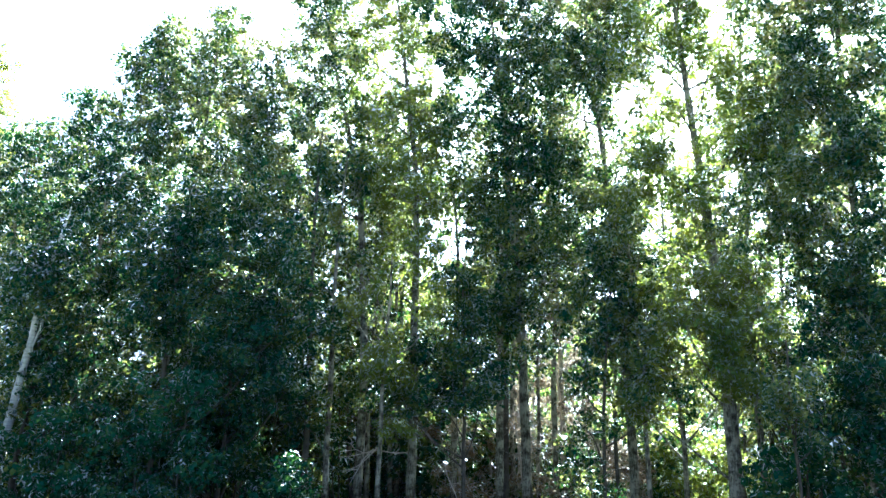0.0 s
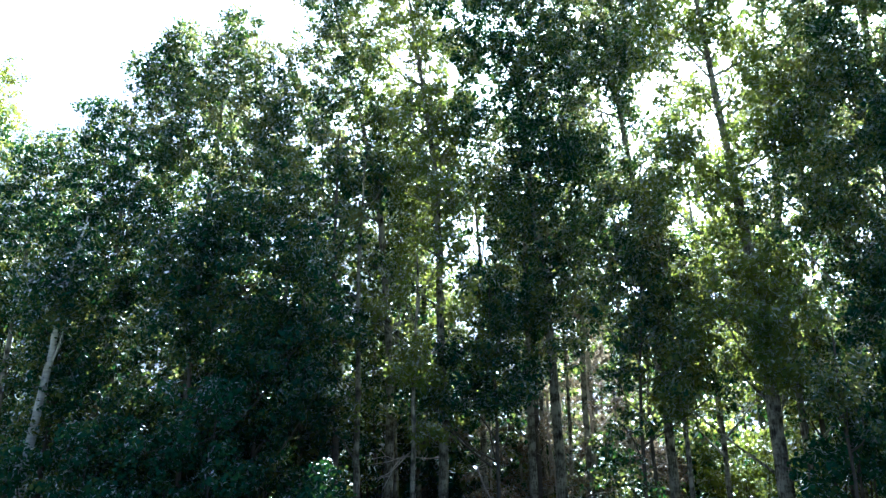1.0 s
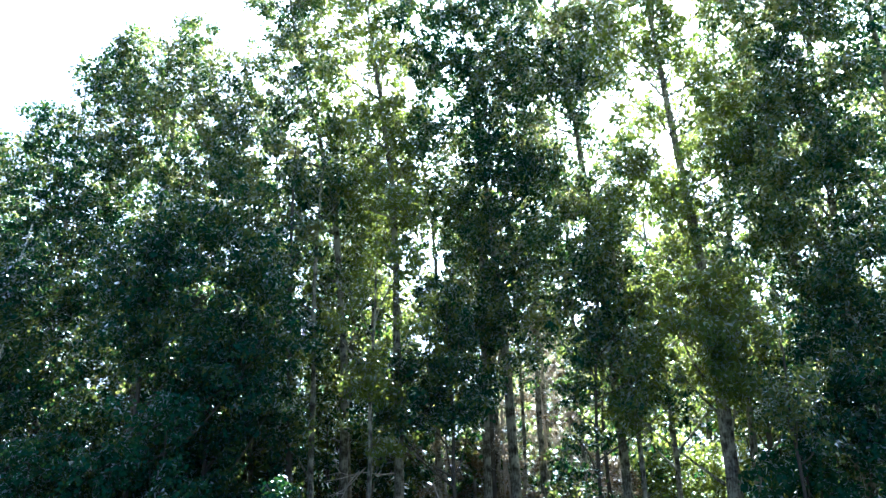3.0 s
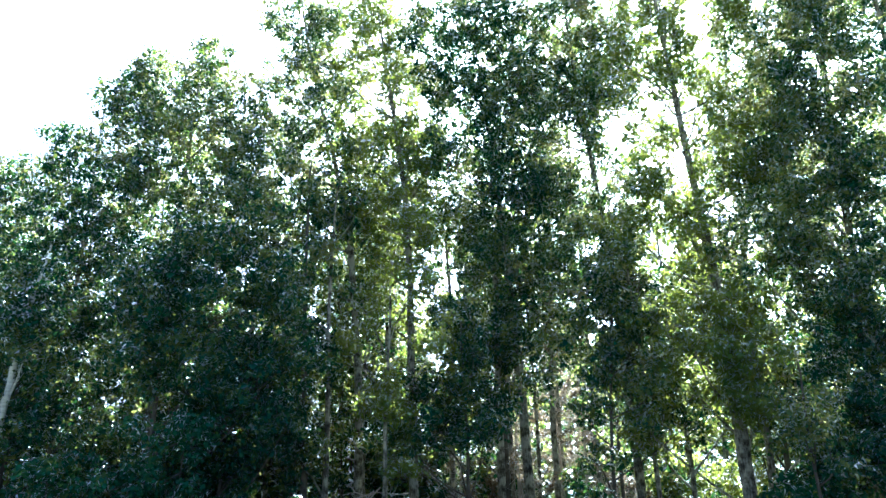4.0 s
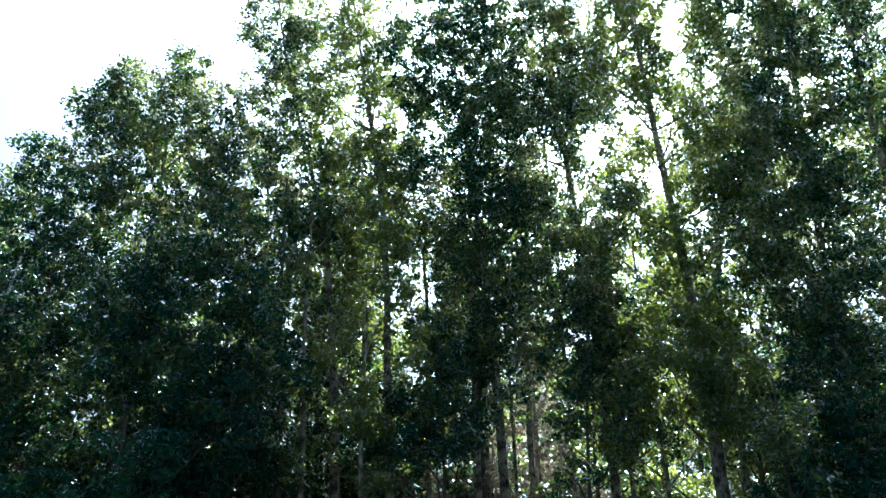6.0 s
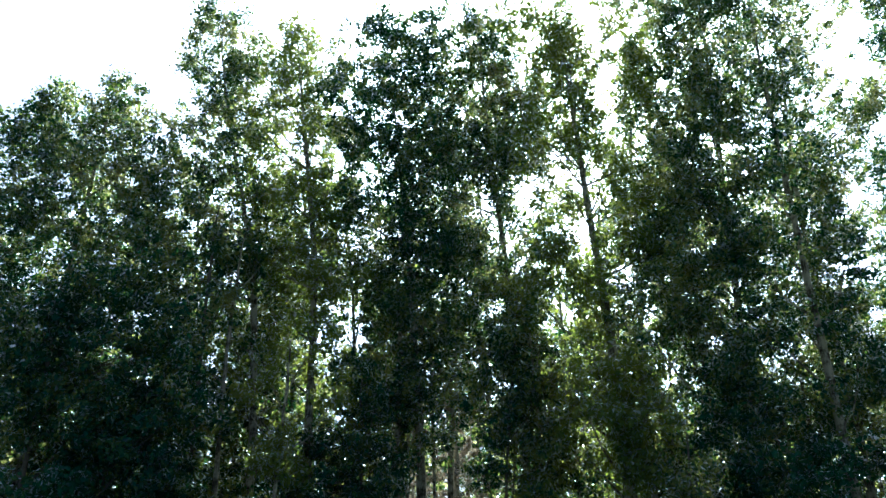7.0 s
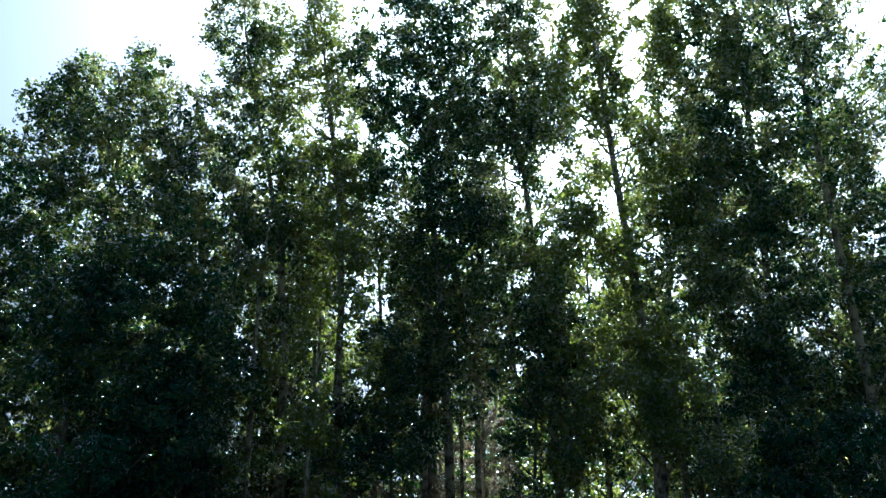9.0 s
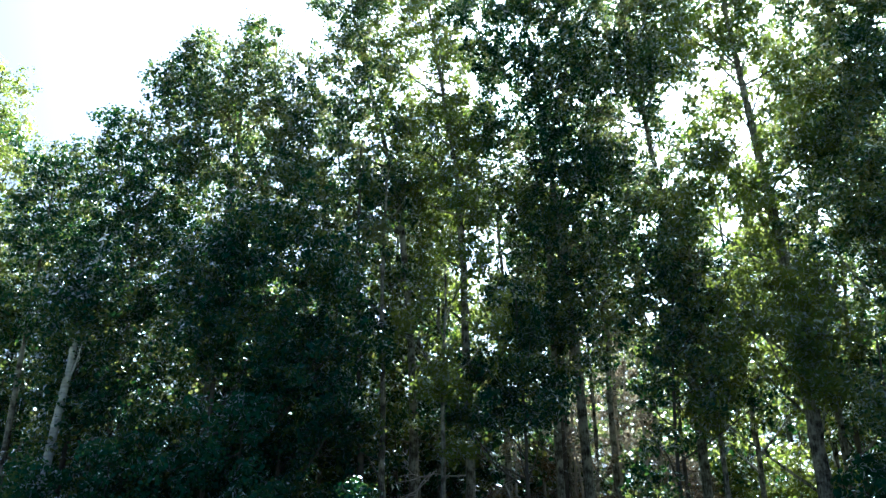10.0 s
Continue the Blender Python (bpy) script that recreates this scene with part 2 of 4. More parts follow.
def tree(name, label, stem, radius, lobes, seed, leaf=LEAF, bark=BARK, size=0.079, fill=1.06, group="trees at the edge of the wood", column=0.0, low=3.4):
    """stem: (x, y, z) from the ground to the top; lobes as in foliage()."""
    rng = np.random.default_rng(seed)
    base = Vector(stem[0])
    root = new(name)
    root.location = base
    tagged(root, label, "tree", group)
    o = np.array(base)
    line = curve_points([np.array(p) - o for p in stem], 10)
    line[1:-1, :2] += np.cumsum(rng.normal(0, 0.006, (len(line) - 2, 2)), 0)
    share = np.linspace(0, 1, len(line))
    radii = radius * 0.66 * (1 - share) ** 0.9 + 0.014
    radii *= 1 + 0.5 * np.exp(-(line[:, 2] - line[0, 2]) / 0.22)
    mesh_object("trunk", *tube(line, radii, 12, 0.035, rng), bark, root, smooth=True)
    local = [(x - o[0], y - o[1], z - o[2], w, h, d) for x, y, z, w, h, d in lobes]
    for z in np.arange(low, line[-1, 2] - 0.2, 0.95) if column else ():
        cx, cy = (np.interp(z, line[:, 2], line[:, i]) for i in (0, 1))
        local.append((cx + rng.normal() * 0.35, cy + rng.normal() * 0.3, z, 0.75, 0.6, column))
    tufts, (v, f) = foliage(local, rng, size, fill)
    twigs = []
    for (x, y, z, w, h, d), ends in zip(local, tufts):
        reach = math.hypot(x - np.interp(z, line[:, 2], line[:, 0]), y - np.interp(z, line[:, 2], line[:, 1]))
        start = np.clip(z - 0.4 - 0.45 * reach - rng.uniform(0, 0.5), 0.8, line[-1, 2] - 0.3)
        s = np.array([np.interp(start, line[:, 2], line[:, i]) for i in range(3)])
        e = np.array((x, y, z)) + rng.normal(size=3) * (w * 0.2, 0.2, h * 0.2)
        m = s * 0.5 + e * 0.5 + np.array((0, 0, -0.10 * reach)) + rng.normal(size=3) * 0.06
        limb = curve_points([s, m, e], 5)
        thick = min(np.interp(start, line[:, 2], radii) * 0.55, 0.016 + 0.008 * min(reach, 1.2) + 0.008 * d)
        mesh_object("limb", *tube(limb, np.linspace(thick, 0.009, len(limb)), 6, 0.05, rng), bark, root, smooth=True)
        for c in ends[:: 6]:
            a = limb[rng.integers(len(limb) // 2, len(limb))]
            b = (a + c) / 2 + rng.normal(size=3) * 0.07
            twigs.append(tube(np.array([a, b, c]), (0.008, 0.006, 0.003), 3))
    mesh_object("twig_work", *joined(twigs), bark, root, kind="stuff")
    mesh_object("crown", v, f, leaf, root, kind="stuff")
    return root


def shrub(label, x, y, lobes, seed, leaf=LEAF_BUSH_LIT, size=0.09, fill=1.0):
    """A many-stemmed bush on the ground."""
    rng = np.random.default_rng(seed)
    root = new("shrub")
    root.location = (x, y, 0)
    tagged(root, label, "shrub", "shrubs of the undergrowth")
    local = [(a - x, b - y, z, w, h, d) for a, b, z, w, h, d in lobes]
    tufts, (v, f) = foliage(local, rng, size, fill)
    twigs = []
    for (a, b, z, w, h, d), ends in zip(local, tufts):
        foot = np.array((a * 0.4, b * 0.4, -0.02)) + rng.normal(size=3) * (0.12, 0.12, 0)
        limb = curve_points([foot, np.array((a * 0.8, b * 0.8, z * 0.55)), np.array((a, b, z))], 5)
        mesh_object("stem", *tube(limb, np.linspace(0.03, 0.008, len(limb)), 6, 0.05, rng), BARK_DARK, root, smooth=True)
        for c in ends[:: 6]:
            s = limb[rng.integers(len(limb) // 3, len(limb))]
            twigs.append(tube(np.array([s, (s + c) / 2 + rng.normal(size=3) * 0.05, c]), (0.007, 0.005, 0.003), 3))
    mesh_object("twig_work", *joined(twigs), BARK_DARK, root, kind="stuff")
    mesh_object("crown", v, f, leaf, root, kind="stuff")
    return root


# ---- ground ----
def ground_sheet():
    a = np.concatenate([-np.geomspace(1500, 32, 14), np.linspace(-30, 30, 61), np.geomspace(32, 1500, 14)])
    gx, gy = np.meshgrid(a, a, indexing="ij")
    gz = 0.05 * np.sin(gx * 0.7) * np.cos(gy * 0.9) - 0.05
    v = np.stack([gx, gy, gz], -1).reshape(-1, 3)
    n = len(a)
    i, j = np.meshgrid(np.arange(n - 1), np.arange(n - 1), indexing="ij")
    f = np.stack([i * n + j, (i + 1) * n + j, (i + 1) * n + j + 1, i * n + j + 1], -1).reshape(-1, 4)
    ob = mesh_object("ground", v, f, EARTH, smooth=True)
    tagged(ob, "uneven grassy earth at the wood's edge, lightened to bounce light", "ground", kind="structure")


ground_sheet()

# ---- trees ----
tree("poplar", "round-topped broadleaf tree with dense bluish green crown",
     [(-6.60, 15.00, 0.00), (-6.50, 15.00, 5.00), (-6.30, 15.10, 9.00), (-6.10, 15.00, 12.20)], 0.13, [
         (-4.36, 15.0, 7.32, 0.54, 0.71, 0.9), (-5.96, 15.0, 8.29, 1.10, 0.75, 1.0), (-4.50, 15.0, 8.37, 0.55, 0.75, 0.8), (-4.92, 15.0, 9.06, 0.75, 0.84, 1.0),
         (-7.19, 15.0, 9.27, 0.63, 0.85, 1.0), (-6.31, 15.0, 9.81, 1.14, 1.02, 1.0), (-5.23, 15.0, 10.49, 0.64, 1.20, 1.0), (-6.92, 15.0, 11.22, 0.85, 1.00, 1.0),
         (-5.90, 15.0, 11.48, 0.79, 0.94, 1.0)], 11, leaf=LEAF)
tree("poplar", "round-topped broadleaf tree with dense dark crown",
     [(-8.60, 15.20, 0.00), (-8.50, 15.20, 5.00), (-8.40, 15.20, 10.80)], 0.12, [
         (-7.60, 14.6, 4.50, 0.70, 0.60, 0.9), (-8.60, 14.6, 5.30, 0.70, 0.60, 0.9), (-7.50, 14.6, 5.80, 0.70, 0.60, 0.9), (-8.98, 15.2, 6.78, 0.84, 0.90, 1.0), (-7.98, 15.2, 7.25, 0.97, 0.78, 1.0), (-8.98, 15.2, 8.20, 0.74, 0.82, 1.0), (-7.93, 15.2, 8.57, 1.12, 0.97, 1.0),
         (-8.78, 15.2, 9.63, 0.70, 0.80, 1.0), (-7.83, 15.2, 10.62, 0.72, 0.99, 1.0)], 12, leaf=LEAF_DARK)
tree("poplar", "broadleaf tree with dense dark green crown",
     [(-10.90, 15.40, 0.00), (-10.80, 15.40, 5.00), (-10.70, 15.40, 9.30)], 0.11, [
         (-9.20, 14.6, 4.20, 0.75, 0.60, 0.9), (-8.60, 14.4, 3.90, 0.60, 0.55, 0.8), (-9.11, 15.4, 5.58, 0.88, 0.89, 1.0), (-10.29, 15.4, 5.88, 1.03, 0.77, 1.0), (-9.85, 15.4, 7.28, 0.79, 0.95, 1.0), (-10.94, 15.4, 7.47, 0.80, 0.97, 1.0),
         (-10.77, 15.4, 8.98, 0.69, 0.80, 1.0), (-9.97, 15.4, 9.08, 0.68, 0.80, 1.0)], 13, leaf=LEAF_DARK)
tree("poplar", "yellow-green broadleaf tree beside the birch, leaves paled as if sunlit",
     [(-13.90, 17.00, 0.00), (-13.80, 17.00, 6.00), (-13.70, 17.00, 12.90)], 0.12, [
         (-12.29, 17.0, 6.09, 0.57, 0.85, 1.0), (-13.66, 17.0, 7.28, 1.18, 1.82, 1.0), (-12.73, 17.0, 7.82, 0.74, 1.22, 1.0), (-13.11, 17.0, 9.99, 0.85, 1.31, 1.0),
         (-14.48, 17.0, 10.71, 1.10, 1.88, 1.0), (-13.61, 17.0, 11.99, 0.72, 1.32, 1.0)], 14, leaf=LEAF_SUNLIT, fill=0.9)
tree("birch", "slim white-barked birch with pale trunk and thin crown",
     [(-8.29, 12.70, 0.00), (-8.26, 12.70, 1.84), (-8.03, 12.70, 4.09), (-7.94, 12.70, 5.31), (-7.74, 12.80, 6.60)], 0.13, [
         (-7.82, 12.5, 4.54, 0.51, 0.40, 0.8), (-7.79, 12.5, 5.04, 0.57, 0.47, 1.0), (-8.27, 12.5, 5.47, 0.53, 0.53, 0.9), (-7.61, 12.8, 5.64, 0.59, 0.60, 0.9)], 15, leaf=LEAF_DARK, bark=BARK_WHITE)
tree("alder", "dense low alder with rounded dark crown",
     [(-5.60, 12.80, 0.00), (-5.50, 12.80, 3.00), (-5.40, 12.80, 7.00)], 0.075, [
         (-3.78, 12.8, 3.79, 0.76, 0.57, 0.9), (-4.77, 12.8, 4.19, 1.25, 0.68, 0.8), (-3.27, 12.8, 4.63, 0.58, 0.60, 0.8), (-5.91, 12.8, 4.81, 0.78, 0.71, 0.9),
         (-4.58, 12.8, 5.17, 1.38, 0.83, 0.9), (-3.53, 12.8, 5.76, 0.75, 0.75, 0.9), (-5.75, 12.8, 5.88, 0.81, 0.75, 0.9), (-4.71, 12.8, 6.48, 1.13, 0.66, 0.9)], 16, leaf=LEAF_DARK, bark=BARK_DARK)
tree("alder", "low dense alder with dark leaves down to the ground",
     [(-8.30, 13.20, 0.00), (-8.20, 13.20, 2.50), (-8.10, 13.20, 5.20)], 0.09, [
         (-5.94, 13.2, 1.65, 0.78, 0.37, 0.5), (-6.98, 13.2, 2.14, 0.90, 0.52, 0.5), (-5.71, 13.2, 2.48, 0.70, 0.53, 0.6), (-7.96, 13.2, 2.73, 0.82, 0.54, 0.6),
         (-6.59, 13.2, 3.18, 0.81, 0.55, 0.8), (-8.50, 13.2, 3.63, 0.63, 0.51, 0.8), (-7.78, 13.2, 3.71, 0.83, 0.56, 1.1), (-7.23, 13.2, 4.30, 0.58, 0.52, 0.8),
         (-8.31, 13.2, 4.55, 0.64, 0.53, 0.9), (-8.54, 13.2, 5.40, 0.54, 0.55, 0.7)], 17, leaf=LEAF_DARK, bark=BARK_DARK)
tree("alder", "young alder with dark leaves before pale trunks",
     [(-4.60, 13.40, 0.00), (-4.50, 13.40, 2.50), (-4.50, 13.40, 5.50)], 0.07, [
         (-5.14, 13.4, 1.73, 0.69, 0.42, 0.6), (-4.26, 13.4, 1.80, 0.49, 0.42, 0.7), (-4.81, 13.4, 2.66, 0.70, 0.54, 1.1), (-4.01, 13.4, 2.83, 0.55, 0.49, 1.0),
         (-3.42, 13.4, 3.11, 0.40, 0.49, 0.9), (-3.24, 13.4, 3.60, 0.36, 0.40, 0.7), (-4.67, 13.4, 3.64, 0.72, 0.56, 1.1), (-3.86, 13.4, 4.02, 0.61, 0.62, 1.1),
         (-4.29, 13.4, 4.24, 0.46, 0.41, 0.7)], 18, leaf=LEAF_DARK, bark=BARK_DARK)
tree("alder", "young alder with dark leaves beside a thick trunk",
     [(6.60, 14.20, 0.00), (6.60, 14.20, 3.00), (6.50, 14.20, 6.20)], 0.045, [
         (6.54, 14.2, 3.83, 0.68, 0.56, 0.6), (5.35, 14.2, 4.02, 0.60, 0.55, 0.4), (6.75, 14.2, 4.83, 0.55, 0.55, 0.9), (7.10, 14.2, 5.10, 0.50, 0.50, 0.8),
         (6.82, 14.2, 5.69, 0.59, 0.56, 0.7), (6.08, 14.2, 6.14, 0.52, 0.50, 0.6)], 19, leaf=LEAF_DARK, bark=BARK_DARK)
tree("alder", "bushy alder with dark leaves down to the ground",
     [(8.60, 14.40, 0.00), (8.60, 14.40, 2.50), (8.60, 14.40, 5.20)], 0.07, [
         (8.04, 14.4, 3.88, 0.73, 0.58, 0.9), (8.92, 14.4, 4.49, 0.70, 0.61, 0.8), (7.63, 14.4, 4.93, 0.67, 0.61, 0.9), (7.86, 14.4, 5.92, 0.55, 0.51, 0.6)], 20, leaf=LEAF_DARK, bark=BARK_DARK)
tree("alder", "broad dark alder beneath the open-crowned poplars",
     [(11.10, 13.30, 0.00), (11.10, 13.30, 3.00), (11.00, 13.30, 6.40)], 0.08, [
         (9.45, 13.3, 3.40, 0.60, 0.50, 0.9), (10.30, 13.3, 4.10, 0.62, 0.52, 1.0), (11.20, 13.3, 3.55, 0.62, 0.50, 1.0), (12.05, 13.3, 4.30, 0.62, 0.52, 1.0), (9.75, 13.3, 4.95, 0.58, 0.50, 0.8),
         (11.30, 13.3, 5.15, 0.60, 0.52, 0.9), (12.75, 13.3, 3.50, 0.60, 0.50, 1.0), (13.20, 13.3, 4.70, 0.58, 0.50, 0.9), (10.50, 13.3, 5.85, 0.52, 0.46, 0.7), (12.20, 13.3, 5.90, 0.52, 0.46, 0.6),
         (10.60, 13.3, 2.50, 0.70, 0.50, 0.9), (12.20, 13.3, 2.45, 0.70, 0.50, 0.9)], 39, leaf=LEAF_DARK, bark=BARK_DARK)
tree("alder", "slim alder with dark leaves among grey trunks",
     [(-0.20, 15.00, 0.00), (-0.20, 15.00, 3.00), (-0.25, 15.00, 5.80)], 0.05, [
         (-0.80, 15.0, 3.32, 0.44, 0.39, 1.1), (-1.35, 14.6, 3.05, 0.40, 0.34, 1.0), (0.20, 14.6, 3.15, 0.42, 0.36, 1.0), (-0.45, 14.6, 3.00, 0.40, 0.30, 0.9), (-1.74, 15.0, 3.41, 0.39, 0.39, 1.0), (0.38, 15.0, 3.78, 0.39, 0.51, 1.0), (-0.39, 15.0, 3.92, 0.50, 0.57, 1.2),
         (-1.12, 15.0, 4.22, 0.45, 0.46, 1.0), (-0.03, 15.0, 4.82, 0.45, 0.47, 1.2), (-0.41, 15.0, 5.54, 0.48, 0.48, 1.1)], 21, leaf=LEAF_DARK, bark=BARK_DARK)
tree("alder", "young alder with sparse dark sprays between poplar trunks",
     [(2.45, 14.60, 0.00), (2.50, 14.60, 3.00), (2.95, 14.60, 7.20)], 0.045, [
         (2.25, 14.6, 2.60, 0.45, 0.36, 0.7), (2.15, 14.6, 3.45, 0.40, 0.36, 0.7), (2.35, 14.6, 4.30, 0.42, 0.40, 0.7), (3.90, 14.4, 3.30, 0.36, 0.32, 0.6), (3.05, 14.6, 4.95, 0.42, 0.42, 0.7),
         (4.05, 14.4, 4.70, 0.32, 0.36, 0.5), (2.60, 14.6, 5.80, 0.42, 0.42, 0.7), (3.70, 14.6, 5.90, 0.34, 0.40, 0.6), (3.10, 14.6, 6.70, 0.40, 0.42, 0.6), (2.15, 14.4, 1.70, 0.40, 0.34, 0.6)], 38, leaf=LEAF_DARK, bark=BARK_DARK)
tree("hazel", "small yellow-green tree with leaves paled as if sunlit",
     [(-1.65, 13.60, 0.00), (-1.65, 13.60, 3.00), (-1.55, 13.60, 5.80)], 0.06, [
         (-1.52, 13.6, 2.50, 0.34, 0.25, 0.9), (-1.72, 13.6, 3.72, 0.38, 0.36, 1.1), (-1.55, 13.6, 4.05, 0.28, 0.24, 0.8), (-2.35, 13.6, 4.65, 0.29, 0.38, 0.4), (-0.69, 13.6, 4.75, 0.31, 0.34, 0.4),
         (-2.05, 13.6, 5.44, 0.38, 0.33, 0.4), (-1.05, 13.6, 5.74, 0.38, 0.33, 0.4)], 22, leaf=LEAF_SUNLIT)
tree("hazel", "small yellow-green tree with leaves brightened as if sunlit",
     [(4.10, 15.40, 0.00), (4.10, 15.40, 4.00), (4.00, 15.40, 8.20)], 0.07, [
         (4.09, 15.4, 3.27, 0.56, 0.45, 0.9), (3.72, 15.4, 4.08, 0.48, 0.52, 0.9), (4.61, 15.4, 4.28, 0.48, 0.58, 0.9), (4.92, 15.4, 5.46, 0.35, 0.49, 0.8),
         (4.11, 15.4, 5.49, 0.53, 0.67, 0.9), (3.65, 15.4, 6.24, 0.43, 0.57, 0.8), (4.57, 15.4, 6.46, 0.48, 0.57, 0.8), (5.15, 15.8, 4.30, 0.50, 0.60, 0.7), (5.35, 15.8, 3.40, 0.45, 0.45, 0.6), (3.40, 15.6, 3.00, 0.40, 0.40, 0.6), (4.90, 15.8, 7.20, 0.40, 0.50, 0.6)], 23, leaf=LEAF_SUNLIT)
tree("hazel", "small sunlit tree beside a thick trunk",
     [(5.15, 12.30, 0.00), (5.15, 12.30, 2.00), (5.20, 12.30, 3.90)], 0.03, [
         (5.22, 12.3, 2.52, 0.23, 0.23, 0.9), (5.16, 12.3, 2.97, 0.30, 0.38, 1.0), (4.88, 12.3, 3.20, 0.22, 0.25, 0.9), (4.95, 12.0, 2.75, 0.26, 0.30, 1.0)], 24, leaf=LEAF, bark=BARK_DARK, size=0.07)
tree("poplar", "tall grey-barked poplar with narrow loose crown",
     [(-2.50, 16.00, 0.00), (-2.50, 16.00, 4.00), (-2.75, 16.00, 7.80), (-3.20, 16.00, 9.80), (-3.90, 16.00, 13.00), (-4.20, 16.00, 15.00)], 0.13, [
         (-3.68, 16.0, 7.40, 0.64, 0.82, 0.9), (-3.06, 16.0, 8.06, 0.52, 0.63, 0.7), (-3.61, 16.0, 8.77, 0.59, 0.87, 1.1), (-4.63, 16.0, 8.81, 0.52, 0.72, 0.8),
         (-4.21, 16.0, 10.11, 0.61, 0.84, 1.2), (-3.44, 16.0, 10.85, 0.61, 0.87, 0.8), (-4.72, 16.0, 11.60, 0.49, 0.81, 0.8), (-3.85, 16.0, 12.38, 0.70, 0.84, 0.9),
         (-3.56, 16.0, 13.72, 0.51, 0.79, 0.9), (-4.64, 16.0, 13.75, 0.51, 0.70, 0.9), (-4.19, 16.0, 14.71, 0.66, 0.73, 0.9)], 25, column=0.2, leaf=LEAF)
branchy = tree("poplar", "tall grey-barked poplar with thin crown paled as if sunlit",
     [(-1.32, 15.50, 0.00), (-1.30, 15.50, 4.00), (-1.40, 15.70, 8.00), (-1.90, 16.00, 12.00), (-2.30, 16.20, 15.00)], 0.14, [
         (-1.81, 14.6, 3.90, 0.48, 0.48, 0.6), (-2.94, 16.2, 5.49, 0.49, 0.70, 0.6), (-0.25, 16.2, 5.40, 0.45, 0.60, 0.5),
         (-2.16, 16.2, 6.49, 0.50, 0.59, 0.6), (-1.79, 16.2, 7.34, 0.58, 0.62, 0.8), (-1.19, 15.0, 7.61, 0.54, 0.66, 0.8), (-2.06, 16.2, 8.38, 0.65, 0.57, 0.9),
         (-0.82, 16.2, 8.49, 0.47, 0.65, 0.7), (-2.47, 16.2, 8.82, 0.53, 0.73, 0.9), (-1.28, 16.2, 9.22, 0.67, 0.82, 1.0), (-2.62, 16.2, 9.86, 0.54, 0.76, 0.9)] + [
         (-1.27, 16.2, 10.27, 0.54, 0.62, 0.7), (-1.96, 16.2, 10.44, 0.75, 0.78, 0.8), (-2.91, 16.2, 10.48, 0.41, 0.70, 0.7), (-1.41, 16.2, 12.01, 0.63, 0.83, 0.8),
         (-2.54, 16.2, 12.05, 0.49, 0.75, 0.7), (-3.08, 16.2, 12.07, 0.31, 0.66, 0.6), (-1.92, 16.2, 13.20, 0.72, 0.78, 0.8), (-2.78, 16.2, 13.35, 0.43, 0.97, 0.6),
         (-1.12, 16.2, 13.52, 0.41, 0.70, 0.5), (-3.43, 16.2, 14.03, 0.36, 0.65, 0.4), (-2.15, 16.2, 14.52, 0.56, 0.73, 0.8)], 26, column=0.3, low=4.6, leaf=LEAF_SUNLIT)
tree("poplar", "tall grey-barked poplar with dense dark crown",
     [(1.05, 16.50, 0.00), (1.00, 16.50, 4.00), (0.85, 16.50, 7.00), (0.50, 16.40, 11.00), (0.10, 16.30, 15.20)], 0.16, [
         (1.57, 16.3, 8.74, 0.66, 0.88, 0.8), (0.60, 16.3, 9.50, 0.87, 0.83, 1.1), (-0.47, 16.3, 9.99, 0.61, 0.85, 1.0), (1.89, 16.3, 10.22, 0.46, 0.70, 0.7),
         (1.44, 16.3, 11.17, 0.63, 1.14, 1.1), (0.12, 16.3, 11.53, 0.98, 0.90, 1.1), (-0.65, 16.3, 11.72, 0.49, 0.82, 1.0)] + [
         (2.11, 16.3, 11.87, 0.39, 0.80, 0.7), (-0.66, 16.3, 12.53, 0.39, 0.81, 0.5), (1.03, 16.3, 13.00, 1.01, 1.04, 1.2), (-0.26, 16.3, 13.30, 0.80, 0.88, 1.1),
         (-1.18, 16.3, 13.92, 0.42, 0.94, 0.5), (1.26, 16.3, 14.75, 0.89, 1.11, 1.2), (-0.00, 16.3, 14.80, 0.75, 0.83, 1.1)], 27, column=0.35, low=4.6, leaf=LEAF_DARK)
tree("poplar", "tall grey-barked poplar with many dead lower twigs",
     [(0.50, 16.50, 0.00), (0.47, 16.50, 4.00), (0.50, 16.60, 7.00), (0.30, 16.80, 10.00)], 0.13, [
         (-0.48, 16.8, 3.69, 0.49, 0.60, 0.5), (-0.08, 16.8, 4.66, 0.75, 0.76, 0.2), (0.69, 16.8, 5.01, 0.57, 0.64, 0.3), (0.09, 16.8, 5.93, 0.77, 0.73, 0.5),
         (1.12, 16.8, 6.03, 0.51, 0.80, 0.5), (-0.05, 16.8, 7.30, 0.45, 0.65, 1.0), (1.46, 16.8, 7.51, 0.66, 0.86, 0.5), (0.54, 16.8, 7.68, 0.80, 0.79, 1.0),
         (-0.10, 16.8, 8.56, 0.75, 0.89, 1.0)], 28, column=0.25, low=4.2, leaf=LEAF)
